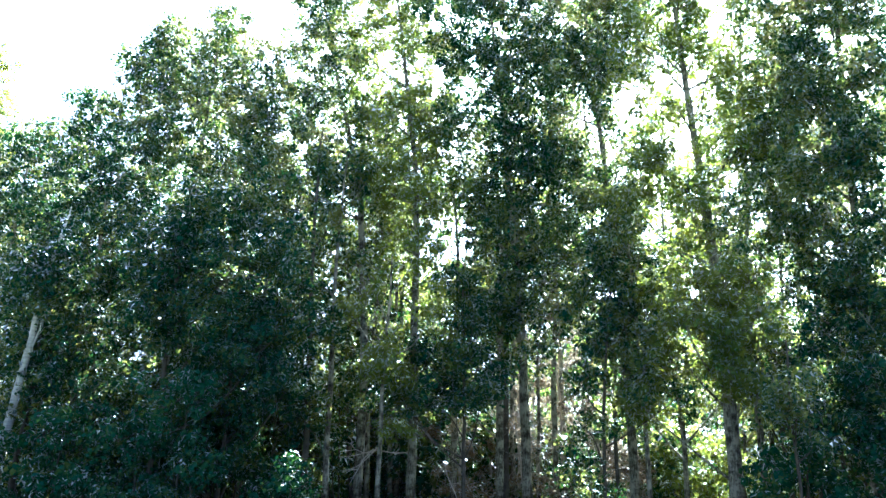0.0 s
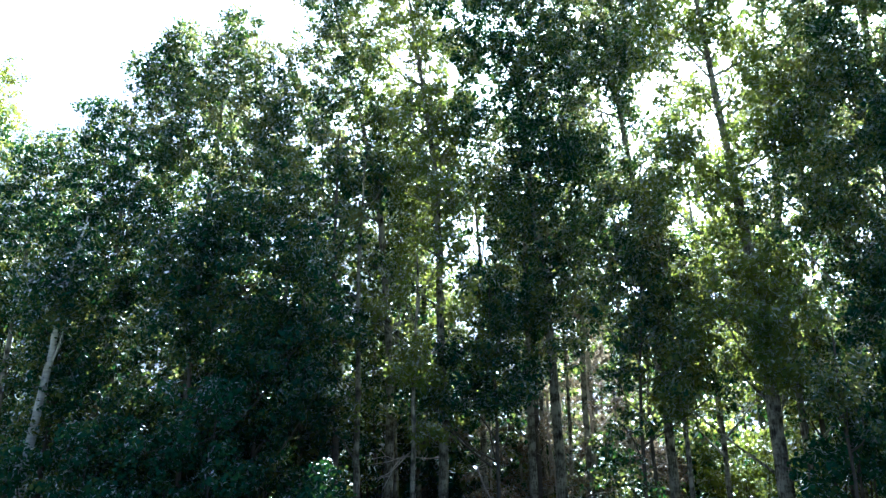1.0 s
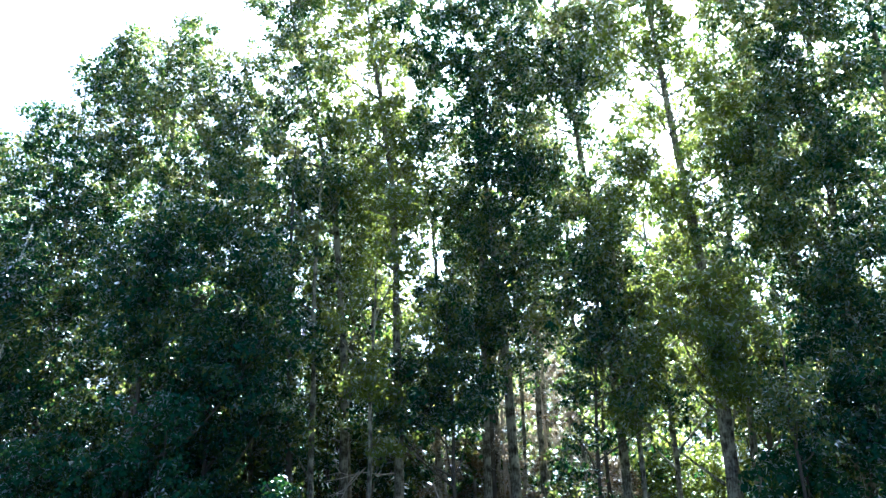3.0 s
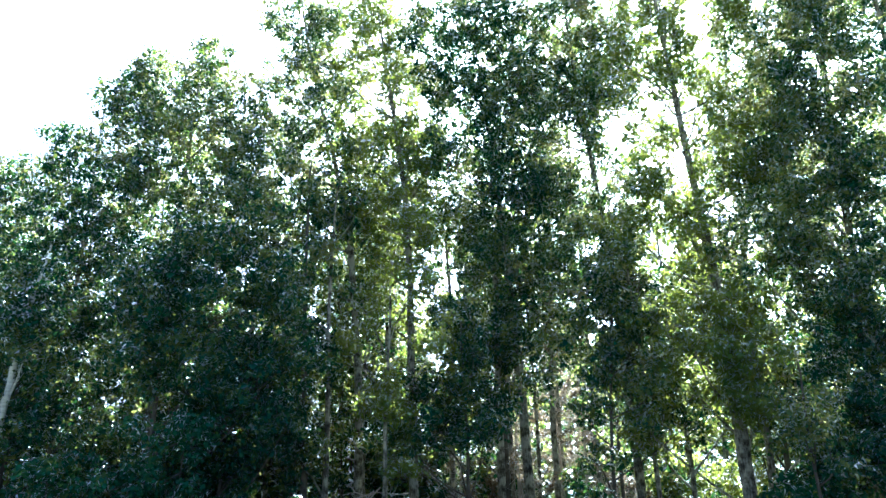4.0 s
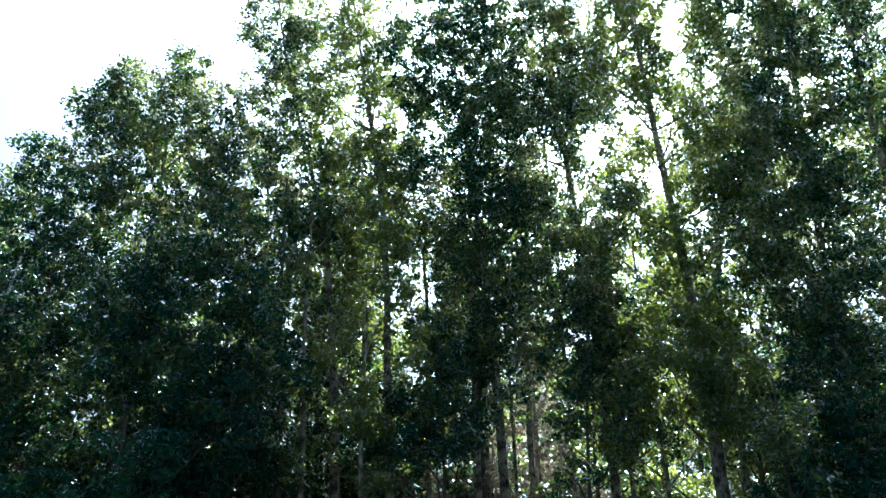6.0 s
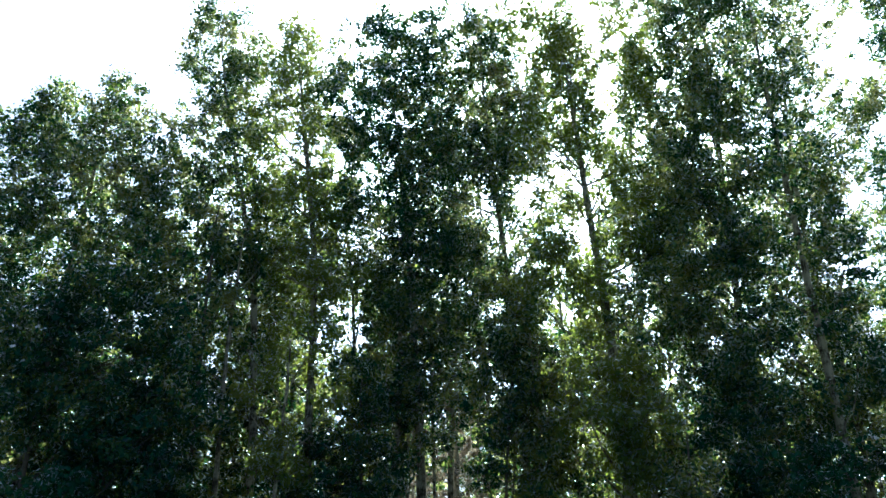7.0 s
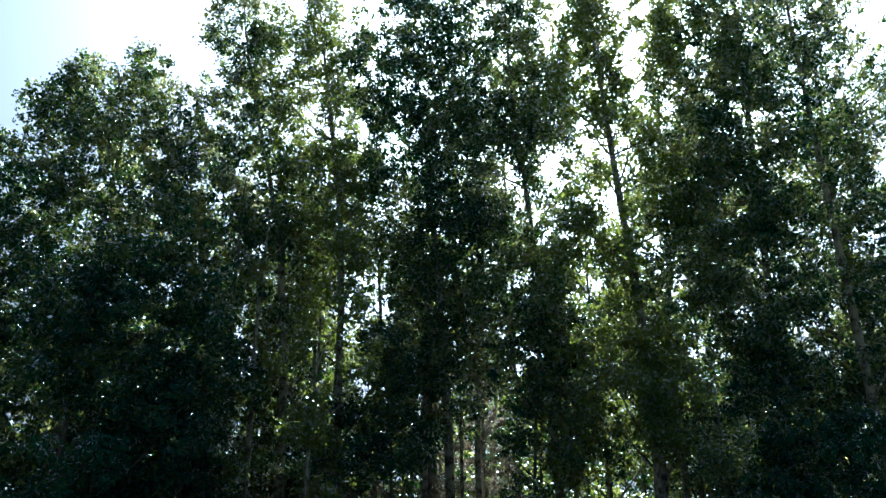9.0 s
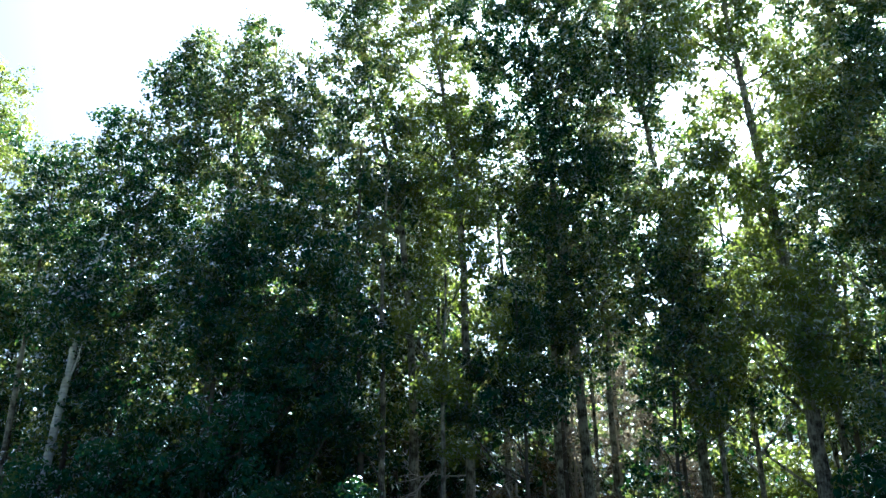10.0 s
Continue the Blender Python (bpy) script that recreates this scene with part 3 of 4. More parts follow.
tree("poplar", "tall grey-barked poplar with slender columnar crown",
     [(3.16, 15.50, 0.00), (3.10, 15.50, 4.00), (2.90, 15.50, 8.00), (2.60, 15.60, 12.00), (2.40, 15.60, 15.60)], 0.13, [
         (2.42, 15.6, 3.81, 0.57, 0.68, 0.3), (1.43, 15.6, 4.40, 0.46, 0.70, 0.2), (2.74, 15.6, 4.83, 0.53, 0.72, 0.6), (1.96, 15.6, 5.33, 0.53, 0.73, 0.3),
         (3.23, 15.6, 6.15, 0.54, 0.63, 0.8), (2.88, 15.6, 6.29, 0.54, 0.64, 1.0), (2.07, 15.6, 6.82, 0.67, 0.78, 0.8), (3.29, 15.6, 7.30, 0.52, 0.67, 0.5),
         (2.67, 15.6, 7.99, 0.63, 0.69, 1.0)] + [
         (3.46, 15.6, 8.38, 0.53, 0.63, 0.5), (2.22, 15.6, 8.69, 0.45, 0.64, 1.0), (1.96, 15.6, 9.19, 0.45, 0.71, 0.7), (2.93, 15.6, 9.53, 0.41, 0.66, 1.1),
         (3.30, 15.6, 10.95, 0.29, 0.50, 0.7), (2.10, 15.6, 10.67, 0.50, 1.00, 0.7), (0.68, 15.6, 10.69, 0.43, 0.75, 0.5), (3.05, 15.6, 10.86, 0.51, 0.78, 1.1),
         (2.78, 15.6, 11.08, 0.44, 0.79, 0.8)] + [
         (3.64, 15.6, 11.46, 0.38, 0.80, 0.7), (1.27, 15.6, 11.46, 0.44, 0.86, 0.7), (2.45, 15.6, 11.82, 0.38, 0.89, 0.8), (3.31, 15.6, 12.27, 0.48, 0.91, 1.0),
         (3.14, 15.6, 12.75, 0.46, 0.93, 0.7), (3.86, 15.6, 12.91, 0.42, 0.76, 0.5), (4.42, 17.0, 13.01, 0.45, 0.80, 0.5), (2.96, 15.6, 13.79, 0.56, 0.96, 1.0),
         (2.40, 15.6, 13.97, 0.46, 0.97, 0.6), (1.85, 16.2, 12.60, 0.40, 0.70, 0.8), (2.00, 16.2, 13.60, 0.45, 0.70, 0.8), (2.30, 16.2, 14.70, 0.40, 0.60, 0.7),
         (2.55, 15.6, 5.75, 0.50, 0.45, 0.9), (2.90, 15.6, 5.25, 0.40, 0.38, 0.8), (3.72, 15.6, 10.70, 0.34, 0.42, 0.7), (3.95, 15.6, 11.40, 0.35, 0.40, 0.6)], 29, column=0.4, leaf=LEAF)
# This thin crown takes the sunlit leaf copy to look brighter.
tree("poplar", "tall grey-barked poplar with forked leaning trunk and thin crown",
     [(4.67, 13.80, 0.00), (4.63, 13.80, 2.40), (4.60, 13.80, 5.30), (4.40, 13.80, 8.20), (4.20, 13.80, 11.00), (4.00, 13.80, 14.50)], 0.20, [
         (3.11, 13.9, 3.06, 0.50, 0.44, 0.5), (4.51, 13.2, 3.70, 0.44, 0.44, 0.9), (3.61, 13.9, 3.84, 0.61, 0.56, 0.5), (4.51, 13.1, 3.88, 0.29, 0.44, 0.8),
         (4.19, 13.1, 4.18, 0.27, 0.40, 0.8), (4.37, 13.2, 4.49, 0.40, 0.46, 0.9), (4.16, 13.9, 4.87, 0.47, 0.49, 0.4), (3.35, 13.9, 5.11, 0.53, 0.49, 0.4),
         (3.88, 13.9, 5.98, 0.54, 0.51, 0.3), (4.30, 13.9, 6.66, 0.42, 0.53, 0.7)] + [
         (3.32, 13.9, 6.80, 0.55, 0.66, 0.6), (3.82, 13.9, 7.27, 0.47, 0.55, 0.7), (3.26, 16.5, 7.35, 0.52, 0.98, 0.5), (3.54, 13.9, 7.77, 0.56, 0.63, 0.6),
         (4.49, 13.9, 7.86, 0.32, 0.57, 0.6), (3.57, 13.9, 7.94, 0.42, 0.64, 0.6), (5.30, 14.4, 8.34, 0.48, 0.69, 0.6), (5.90, 14.4, 8.40, 0.57, 0.70, 0.8),
         (5.47, 14.4, 8.97, 0.38, 0.61, 0.7), (4.10, 13.9, 9.02, 0.33, 0.53, 0.6)] + [
         (5.69, 14.4, 9.64, 0.59, 0.82, 0.7), (4.89, 13.9, 9.66, 0.41, 0.76, 0.8), (4.32, 13.9, 10.37, 0.48, 0.64, 0.8),
         (4.74, 13.9, 10.40, 0.47, 0.59, 0.7), (5.51, 14.4, 10.50, 0.35, 0.65, 0.6), (3.32, 13.9, 10.76, 0.38, 0.81, 0.5), (3.83, 13.9, 10.77, 0.36, 0.44, 0.4),
         (4.47, 13.9, 11.52, 0.37, 0.59, 0.6), (4.51, 13.9, 11.86, 0.48, 0.79, 0.4)] + [
         (5.84, 13.9, 12.10, 0.65, 0.81, 0.7), (3.81, 13.9, 12.29, 0.50, 0.93, 0.8), (5.67, 13.9, 12.53, 0.38, 0.78, 0.7), (4.25, 13.9, 12.89, 0.57, 0.63, 0.8),
         (3.58, 13.9, 13.09, 0.55, 0.82, 0.3), (5.48, 13.9, 13.66, 0.59, 1.04, 0.5), (4.41, 13.9, 13.76, 0.43, 0.86, 0.3), (3.17, 13.9, 13.98, 0.69, 0.85, 0.4)] + [
         (4.55, 13.2, 5.15, 0.52, 0.50, 0.8), (3.95, 13.3, 5.45, 0.50, 0.48, 0.7), (4.85, 13.2, 4.35, 0.50, 0.46, 0.8), (3.75, 13.3, 4.50, 0.50, 0.46, 0.7),
         (4.05, 13.3, 6.55, 0.46, 0.48, 0.6), (4.75, 13.2, 3.35, 0.46, 0.42, 0.8)], 30, column=0.4, leaf=LEAF_SUNLIT)
tree("poplar", "thin dark-stemmed poplar with sunlit upper crown",
     [(5.35, 14.50, 0.00), (5.30, 14.50, 5.00), (5.50, 14.50, 7.00), (5.70, 14.60, 10.00), (5.90, 14.60, 12.50)], 0.08, [
         (5.67, 14.6, 6.14, 0.45, 0.48, 0.6), (5.99, 14.6, 7.36, 0.52, 0.70, 0.7), (6.53, 14.6, 7.78, 0.42, 0.58, 0.6), (5.50, 14.6, 8.01, 0.47, 0.66, 0.7),
         (5.25, 14.6, 8.54, 0.38, 0.60, 0.6), (6.32, 14.6, 8.64, 0.48, 0.68, 0.9), (6.06, 14.6, 9.61, 0.55, 0.85, 0.9), (6.84, 14.6, 10.22, 0.45, 0.72, 0.7),
         (5.46, 14.6, 10.85, 0.35, 0.67, 0.5), (6.61, 14.6, 11.03, 0.57, 0.83, 0.9), (6.15, 14.6, 11.80, 0.58, 0.70, 0.8), (6.26, 14.6, 12.90, 0.55, 0.81, 0.7)] + [
         (5.20, 14.4, 3.60, 0.50, 0.50, 0.8), (5.75, 14.4, 4.15, 0.52, 0.50, 0.8), (5.15, 14.4, 4.85, 0.48, 0.50, 0.8), (5.85, 14.4, 5.25, 0.50, 0.50, 0.8),
         (5.25, 14.4, 5.95, 0.46, 0.46, 0.7), (6.10, 14.4, 3.30, 0.50, 0.46, 0.8), (5.20, 14.4, 6.90, 0.42, 0.46, 0.6)], 31, leaf=LEAF)
tree("poplar", "slim young poplar with loose leafy curtain of low twigs",
     [(3.30, 14.60, 0.00), (3.28, 14.60, 3.00), (3.20, 14.60, 5.50), (3.15, 14.60, 7.60)], 0.06, [
         (3.05, 14.5, 3.15, 0.46, 0.44, 0.7), (3.60, 14.5, 3.45, 0.46, 0.44, 0.7), (2.75, 14.5, 3.95, 0.46, 0.46, 0.7), (3.35, 14.5, 4.30, 0.46, 0.46, 0.8),
         (2.80, 14.5, 4.85, 0.44, 0.46, 0.7), (3.45, 14.5, 5.25, 0.46, 0.46, 0.7), (2.75, 14.5, 5.75, 0.42, 0.46, 0.7), (3.30, 14.5, 6.20, 0.42, 0.46, 0.6),
         (2.85, 14.5, 6.75, 0.38, 0.44, 0.6), (3.25, 14.5, 7.35, 0.34, 0.44, 0.5)], 40, leaf=LEAF)
tree("poplar", "tall grey-barked poplar with dark heavy crown",
     [(7.24, 14.50, 0.00), (7.30, 14.40, 3.00), (7.40, 14.00, 8.00), (7.40, 13.60, 12.00), (7.40, 13.40, 15.50)], 0.16, [
         (6.82, 13.4, 5.51, 0.52, 0.65, 0.84), (4.81, 13.4, 6.17, 0.35, 0.47, 0.70), (6.34, 13.4, 6.30, 0.47, 0.51, 0.9), (5.84, 13.4, 6.43, 0.42, 0.57, 0.84),
         (7.72, 13.4, 6.87, 0.61, 0.64, 0.56), (5.26, 13.4, 6.92, 0.49, 0.55, 0.7), (6.19, 13.4, 7.00, 0.64, 0.63, 0.7), (6.68, 13.4, 7.45, 0.65, 0.72, 0.9),
         (7.17, 13.4, 7.98, 0.68, 0.74, 0.84)] + [
         (5.88, 13.4, 8.10, 0.52, 0.66, 0.7), (6.94, 13.4, 8.79, 0.50, 0.64, 0.70), (6.38, 13.4, 8.81, 0.56, 0.77, 0.84), (6.49, 13.4, 9.24, 0.68, 0.78, 0.8),
         (7.31, 13.4, 9.35, 0.63, 0.80, 0.8), (8.79, 13.4, 10.45, 0.52, 0.84, 0.42), (6.93, 13.4, 10.52, 0.58, 0.98, 0.84), (6.46, 13.4, 10.66, 0.70, 0.91, 0.84),
         (7.74, 13.4, 11.05, 0.59, 1.01, 0.56)] + [
         (8.73, 13.4, 11.73, 0.60, 0.89, 0.42), (7.27, 13.4, 12.02, 0.82, 0.98, 0.42), (6.74, 13.4, 12.10, 0.54, 0.90, 0.84), (8.02, 13.4, 12.16, 0.46, 1.00, 0.42),
         (6.65, 13.4, 13.35, 0.83, 1.03, 0.70), (7.92, 13.4, 14.14, 0.64, 1.09, 0.84), (6.15, 13.4, 14.60, 0.76, 1.08, 0.84), (7.25, 13.4, 15.22, 0.96, 1.13, 1.0)], 32, column=0.4, leaf=LEAF)
tree("poplar", "tall grey-barked poplar with dark heavy crown hanging low",
     [(8.60, 13.40, 0.00), (8.60, 13.40, 5.00), (8.50, 13.30, 10.00), (8.50, 13.20, 14.50)], 0.15, [
         (6.67, 12.9, 2.41, 0.50, 0.40, 0.8), (5.87, 12.9, 2.52, 0.55, 0.44, 0.9), (6.52, 13.2, 3.17, 0.67, 0.66, 0.9), 
         (6.24, 13.2, 4.14, 0.59, 0.70, 0.6), (7.02, 13.2, 4.52, 0.59, 0.72, 0.6), (7.37, 13.2, 6.09, 0.52, 0.67, 0.8),
         (7.37, 13.2, 7.57, 0.54, 0.84, 0.8), (7.77, 13.2, 9.42, 0.62, 0.92, 0.6)], 33, column=0.4, leaf=LEAF_DARK)
tree("poplar", "tall grey-barked poplar with open crown and rising bare limbs",
     [(9.90, 15.00, 0.00), (9.90, 15.00, 5.00), (9.70, 15.00, 8.50), (9.90, 15.00, 11.50), (10.30, 15.00, 16.00)], 0.15, [
         (10.37, 15.0, 5.02, 0.91, 0.73, 1.1), (9.10, 15.0, 5.36, 0.88, 0.79, 1.1), (10.43, 15.0, 6.36, 0.94, 0.85, 1.1), (9.48, 15.0, 7.13, 0.93, 0.87, 1.1),
         (10.18, 15.0, 8.79, 0.98, 0.86, 1.0), (8.95, 15.0, 8.97, 0.87, 0.85, 1.0), (10.55, 15.0, 10.24, 0.85, 0.75, 0.7), (9.62, 15.0, 10.61, 0.67, 0.84, 0.8),
         (11.06, 15.0, 11.39, 0.67, 0.56, 0.6)] + [
         (11.73, 15.0, 12.26, 0.83, 0.64, 0.6), (11.92, 15.0, 12.38, 0.74, 0.52, 0.8), (10.94, 15.0, 12.85, 0.69, 0.71, 0.3), (9.35, 15.0, 13.11, 0.61, 0.93, 0.3),
         (10.18, 15.0, 13.62, 0.75, 1.05, 0.3), (10.82, 15.0, 14.49, 0.84, 1.00, 0.3), (10.07, 15.0, 15.49, 0.74, 1.02, 0.6), (11.95, 15.0, 15.89, 0.89, 0.96, 0.3),
         (11.08, 15.0, 16.31, 1.07, 0.85, 0.3)], 34, column=0.4, leaf=LEAF)
tree("poplar", "medium-high broadleaf tree with thin sky-pierced crown",
     [(13.20, 16.00, 0.00), (13.10, 16.00, 5.00), (13.00, 16.00, 10.00)], 0.10, [
         (12.77, 16.0, 4.88, 1.02, 0.43, 0.8), (11.91, 16.0, 5.55, 0.84, 0.58, 0.8), (14.17, 16.0, 5.79, 1.08, 0.76, 0.8), (13.07, 16.0, 6.33, 1.15, 0.69, 0.9),
         (13.90, 16.0, 7.76, 0.93, 0.90, 0.8), (12.53, 16.0, 7.98, 0.99, 0.89, 0.8), (14.42, 16.0, 8.45, 0.92, 0.81, 0.9)] + [
         (13.22, 16.0, 8.84, 1.02, 0.81, 0.9), (14.30, 16.0, 9.61, 0.97, 0.80, 0.8), (13.05, 16.0, 9.82, 1.13, 0.79, 0.8), (14.96, 16.0, 10.02, 0.76, 0.82, 0.8),
         (14.25, 16.0, 11.18, 0.90, 0.66, 0.8), (12.95, 16.0, 11.29, 0.96, 0.59, 0.8), (13.94, 16.0, 11.50, 1.10, 0.53, 0.8)], 35, leaf=LEAF_DARK)
tree("poplar", "slender poplar with thin bare trunk and tufted top",
     [(13.20, 14.00, 0.00), (13.20, 14.00, 3.00), (13.35, 14.00, 6.40), (13.55, 14.00, 9.00), (13.95, 13.80, 13.50), (13.90, 13.60, 15.50)], 0.12, [
         (12.65, 13.6, 6.37, 0.64, 0.69, 0.7), (13.19, 13.6, 7.94, 0.68, 0.75, 0.7), (12.61, 13.6, 12.43, 0.36, 0.39, 0.6), (12.48, 13.6, 13.10, 0.55, 0.67, 0.6),
         (12.14, 13.6, 13.30, 0.47, 0.56, 0.9), (13.60, 13.6, 13.76, 0.67, 0.68, 0.6), (12.62, 13.6, 14.67, 0.80, 0.83, 0.7), (13.66, 13.6, 15.27, 0.83, 0.87, 0.7)], 36, leaf=LEAF_DARK)
tree("poplar", "tall grey-barked poplar with broad dark crown",
     [(14.60, 14.00, 0.00), (14.65, 14.00, 4.00), (15.00, 13.80, 9.00), (15.60, 13.60, 16.50)], 0.17, [
         (14.76, 13.6, 5.29, 0.76, 0.96, 1.1), (13.60, 13.6, 5.76, 0.90, 0.75, 1.0), (16.40, 13.6, 6.18, 1.09, 1.48, 1.0), (13.84, 13.6, 7.56, 0.68, 0.90, 1.0),
         (15.36, 13.6, 7.83, 1.00, 1.09, 1.1), (13.55, 13.6, 8.71, 0.62, 0.70, 0.7), (14.32, 13.6, 9.40, 0.81, 0.90, 1.0), (17.68, 13.6, 9.94, 1.23, 1.80, 1.0)] + [
         (13.83, 13.6, 10.21, 0.58, 0.75, 0.8), (16.04, 13.6, 10.74, 1.18, 1.35, 1.1), (15.09, 13.6, 11.96, 0.98, 1.11, 1.1), (14.44, 13.6, 12.65, 0.58, 0.67, 0.7),
         (16.62, 13.6, 14.04, 1.28, 1.67, 0.6), (18.72, 13.6, 14.23, 1.14, 1.95, 1.0), (15.44, 13.6, 14.77, 0.94, 1.47, 0.7), (17.28, 13.6, 16.36, 1.36, 1.13, 0.6)], 37, column=0.4, leaf=LEAF_DARK)
shrub("mid-green leafy bush standing before the wood's edge", 10.6, 11.5, [
    (9.45, 11.5, 2.72, 0.40, 0.28, 0.8), (9.95, 11.5, 2.95, 0.42, 0.30, 0.9), (10.55, 11.4, 2.80, 0.45, 0.32, 1.0), (11.05, 11.5, 3.12, 0.42, 0.32, 1.0), (11.65, 11.5, 2.98, 0.45, 0.36, 1.0),
    (10.20, 11.5, 2.20, 0.60, 0.45, 0.9), (11.20, 11.5, 2.25, 0.65, 0.45, 0.9), (10.60, 11.5, 1.30, 0.90, 0.60, 0.7)], 211, size=0.08)
shrub("dense dark green bush in the undergrowth", -7.86, 15.0, [(-9.10, 15.0, 3.10, 0.93, 0.79, 1.0), (-7.89, 15.0, 2.63, 0.92, 0.77, 1.0), (-8.49, 15.0, 1.89, 1.02, 0.64, 1.0), (-7.15, 15.0, 3.27, 0.81, 0.67, 1.0), (-6.69, 15.0, 1.96, 0.90, 0.64, 1.0)], 212, leaf=LEAF)
shrub("dense dark green bush in the undergrowth", -4.84, 14.5, [(-5.23, 14.5, 2.95, 0.87, 0.64, 1.0), (-5.72, 14.5, 2.14, 0.86, 0.62, 1.0), (-4.53, 14.5, 2.11, 0.64, 0.51, 1.0), (-3.87, 14.5, 1.59, 0.53, 0.35, 1.0)], 213)
shrub("yellow-green bush between trunks, leaves paled as if sunlit", 4.9, 17.4, [
    (4.15, 17.4, 2.62, 0.30, 0.34, 1.0), (4.35, 17.6, 2.05, 0.36, 0.36, 1.0), (4.95, 17.3, 2.20, 0.34, 0.22, 0.7), (5.05, 17.4, 1.62, 0.50, 0.30, 1.0), (5.55, 17.5, 2.02, 0.36, 0.24, 0.8),
    (5.75, 17.4, 1.45, 0.40, 0.30, 1.0), (4.45, 17.4, 1.30, 0.45, 0.34, 1.0), (5.20, 17.3, 1.00, 0.55, 0.34, 1.0), (6.10, 17.5, 1.95, 0.25, 0.20, 0.6), (4.60, 17.6, 2.75, 0.32, 0.24, 0.8), (5.35, 17.6, 2.55, 0.34, 0.22, 0.7), (4.10, 17.3, 1.75, 0.30, 0.36, 1.0)], 214, leaf=LEAF_SUNLIT, size=0.085, fill=1.2)
shrub("dense dark green bush in the undergrowth", 2.34, 16.0, [(2.09, 16.0, 1.99, 0.55, 0.66, 1.0), (2.60, 16.0, 1.44, 0.44, 0.43, 1.0)], 215, leaf=LEAF_DARK, size=0.085, fill=0.5)
shrub("dense dark green bush in the undergrowth under the poplars", 5.43, 13.0, [(5.56, 13.0, 2.72, 0.53, 0.54, 1.0), (5.76, 13.0, 1.83, 0.51, 0.52, 1.0), (4.96, 13.0, 1.68, 0.43, 0.52, 1.0)], 216)

shrub("leafy green bush at the foot of the alders", -7.0, 12.3, [
    (-8.2, 12.4, 2.05, 0.65, 0.45, 0.8), (-7.5, 12.2, 1.35, 0.70, 0.45, 0.9), (-6.9, 12.3, 2.35, 0.65, 0.45, 0.9), (-6.3, 12.2, 1.55, 0.65, 0.45, 0.9), (-6.9, 12.3, 0.70, 0.90, 0.40, 0.8)], 217, size=0.082)
shrub("leafy green bush at the foot of the alders", -5.0, 12.2, [
    (-5.6, 12.3, 2.30, 0.60, 0.45, 0.9), (-5.4, 12.1, 1.35, 0.70, 0.45, 0.9), (-4.7, 12.2, 2.90, 0.60, 0.45, 0.9), (-4.5, 12.2, 1.90, 0.55, 0.42, 0.9), (-5.0, 12.2, 0.65, 0.90, 0.40, 0.8)], 218, size=0.082)
shrub("small green sapling bush before slim trunks", -3.1, 12.8, [
    (-3.0, 12.8, 1.75, 0.34, 0.24, 0.9), (-3.35, 12.8, 1.40, 0.34, 0.26, 0.9), (-2.8, 12.8, 1.25, 0.34, 0.26, 0.9)], 219, size=0.085)
shrub("dense dark bush hanging before the thick poplars", 6.9, 12.5, [
    (6.10, 12.5, 1.30, 0.60, 0.45, 0.9), (6.70, 12.4, 2.05, 0.60, 0.50, 1.0), (7.40, 12.5, 1.40, 0.65, 0.50, 1.0), (7.30, 12.5, 2.85, 0.60, 0.50, 1.0), (7.95, 12.5, 2.20, 0.60, 0.55, 1.0),
    (6.60, 12.5, 3.35, 0.45, 0.40, 0.8), (7.80, 12.6, 3.55, 0.50, 0.45, 0.8)], 220, size=0.082)


# ---- slim trees among them, and the row behind ----
POLES = [
    (-3.27, 14.6, 9.0, 0.10), (-2.88, 14.8, 8.5, 0.09), (-2.47, 17.2, 10.0, 0.09), (-2.07, 17.8, 9.0, 0.10), (-0.55, 17.2, 10.0, 0.11),
    (0.57, 17.0, 11.0, 0.12), (0.82, 17.3, 9.0, 0.07), (1.28, 17.4, 8.0, 0.06), (1.72, 17.2, 11.0, 0.10), (2.59, 17.0, 9.0, 0.09),
    (2.94, 16.0, 7.0, 0.05), (-6.71, 16.5, 8.0, 0.07), (-6.07, 16.8, 9.0, 0.09), (-5.04, 16.2, 9.5, 0.10), (-4.50, 16.8, 9.0, 0.09),
    (6.54, 16.5, 9.0, 0.08), (8.06, 16.5, 9.0, 0.08), (9.50, 17.0, 9.0, 0.09), (11.19, 16.5, 8.0, 0.08), (15.29, 15.5, 9.0, 0.09)]
SUNLIT_POPLARS = [
    (-4.5, 18.0, 12.2), (-3.2, 18.7, 13.0), (-2.0, 18.2, 13.4), (0.7, 18.8, 13.6), (2.0, 18.4, 14.4), (2.8, 18.9, 13.6),
    (4.6, 19.0, 8.6), (5.8, 18.8, 11.6), (7.0, 19.5, 8.4), (7.8, 18.4, 13.2), (8.6, 18.9, 12.4), (9.9, 18.3, 11.0), (12.0, 18.6, 9.0)]
SECOND_ROW = [(x, 20.2 + 1.1 * (k * 7 % 4), (2.0 if 3.9 < x < 8.2 else 3.2 if 1.4 < x < 3.9 else 5.6 if x > 8.5 else 9.6) + 0.6 * (k * 5 % 4)) for k, x in enumerate(np.arange(-17.0, 24.0, 1.25))]


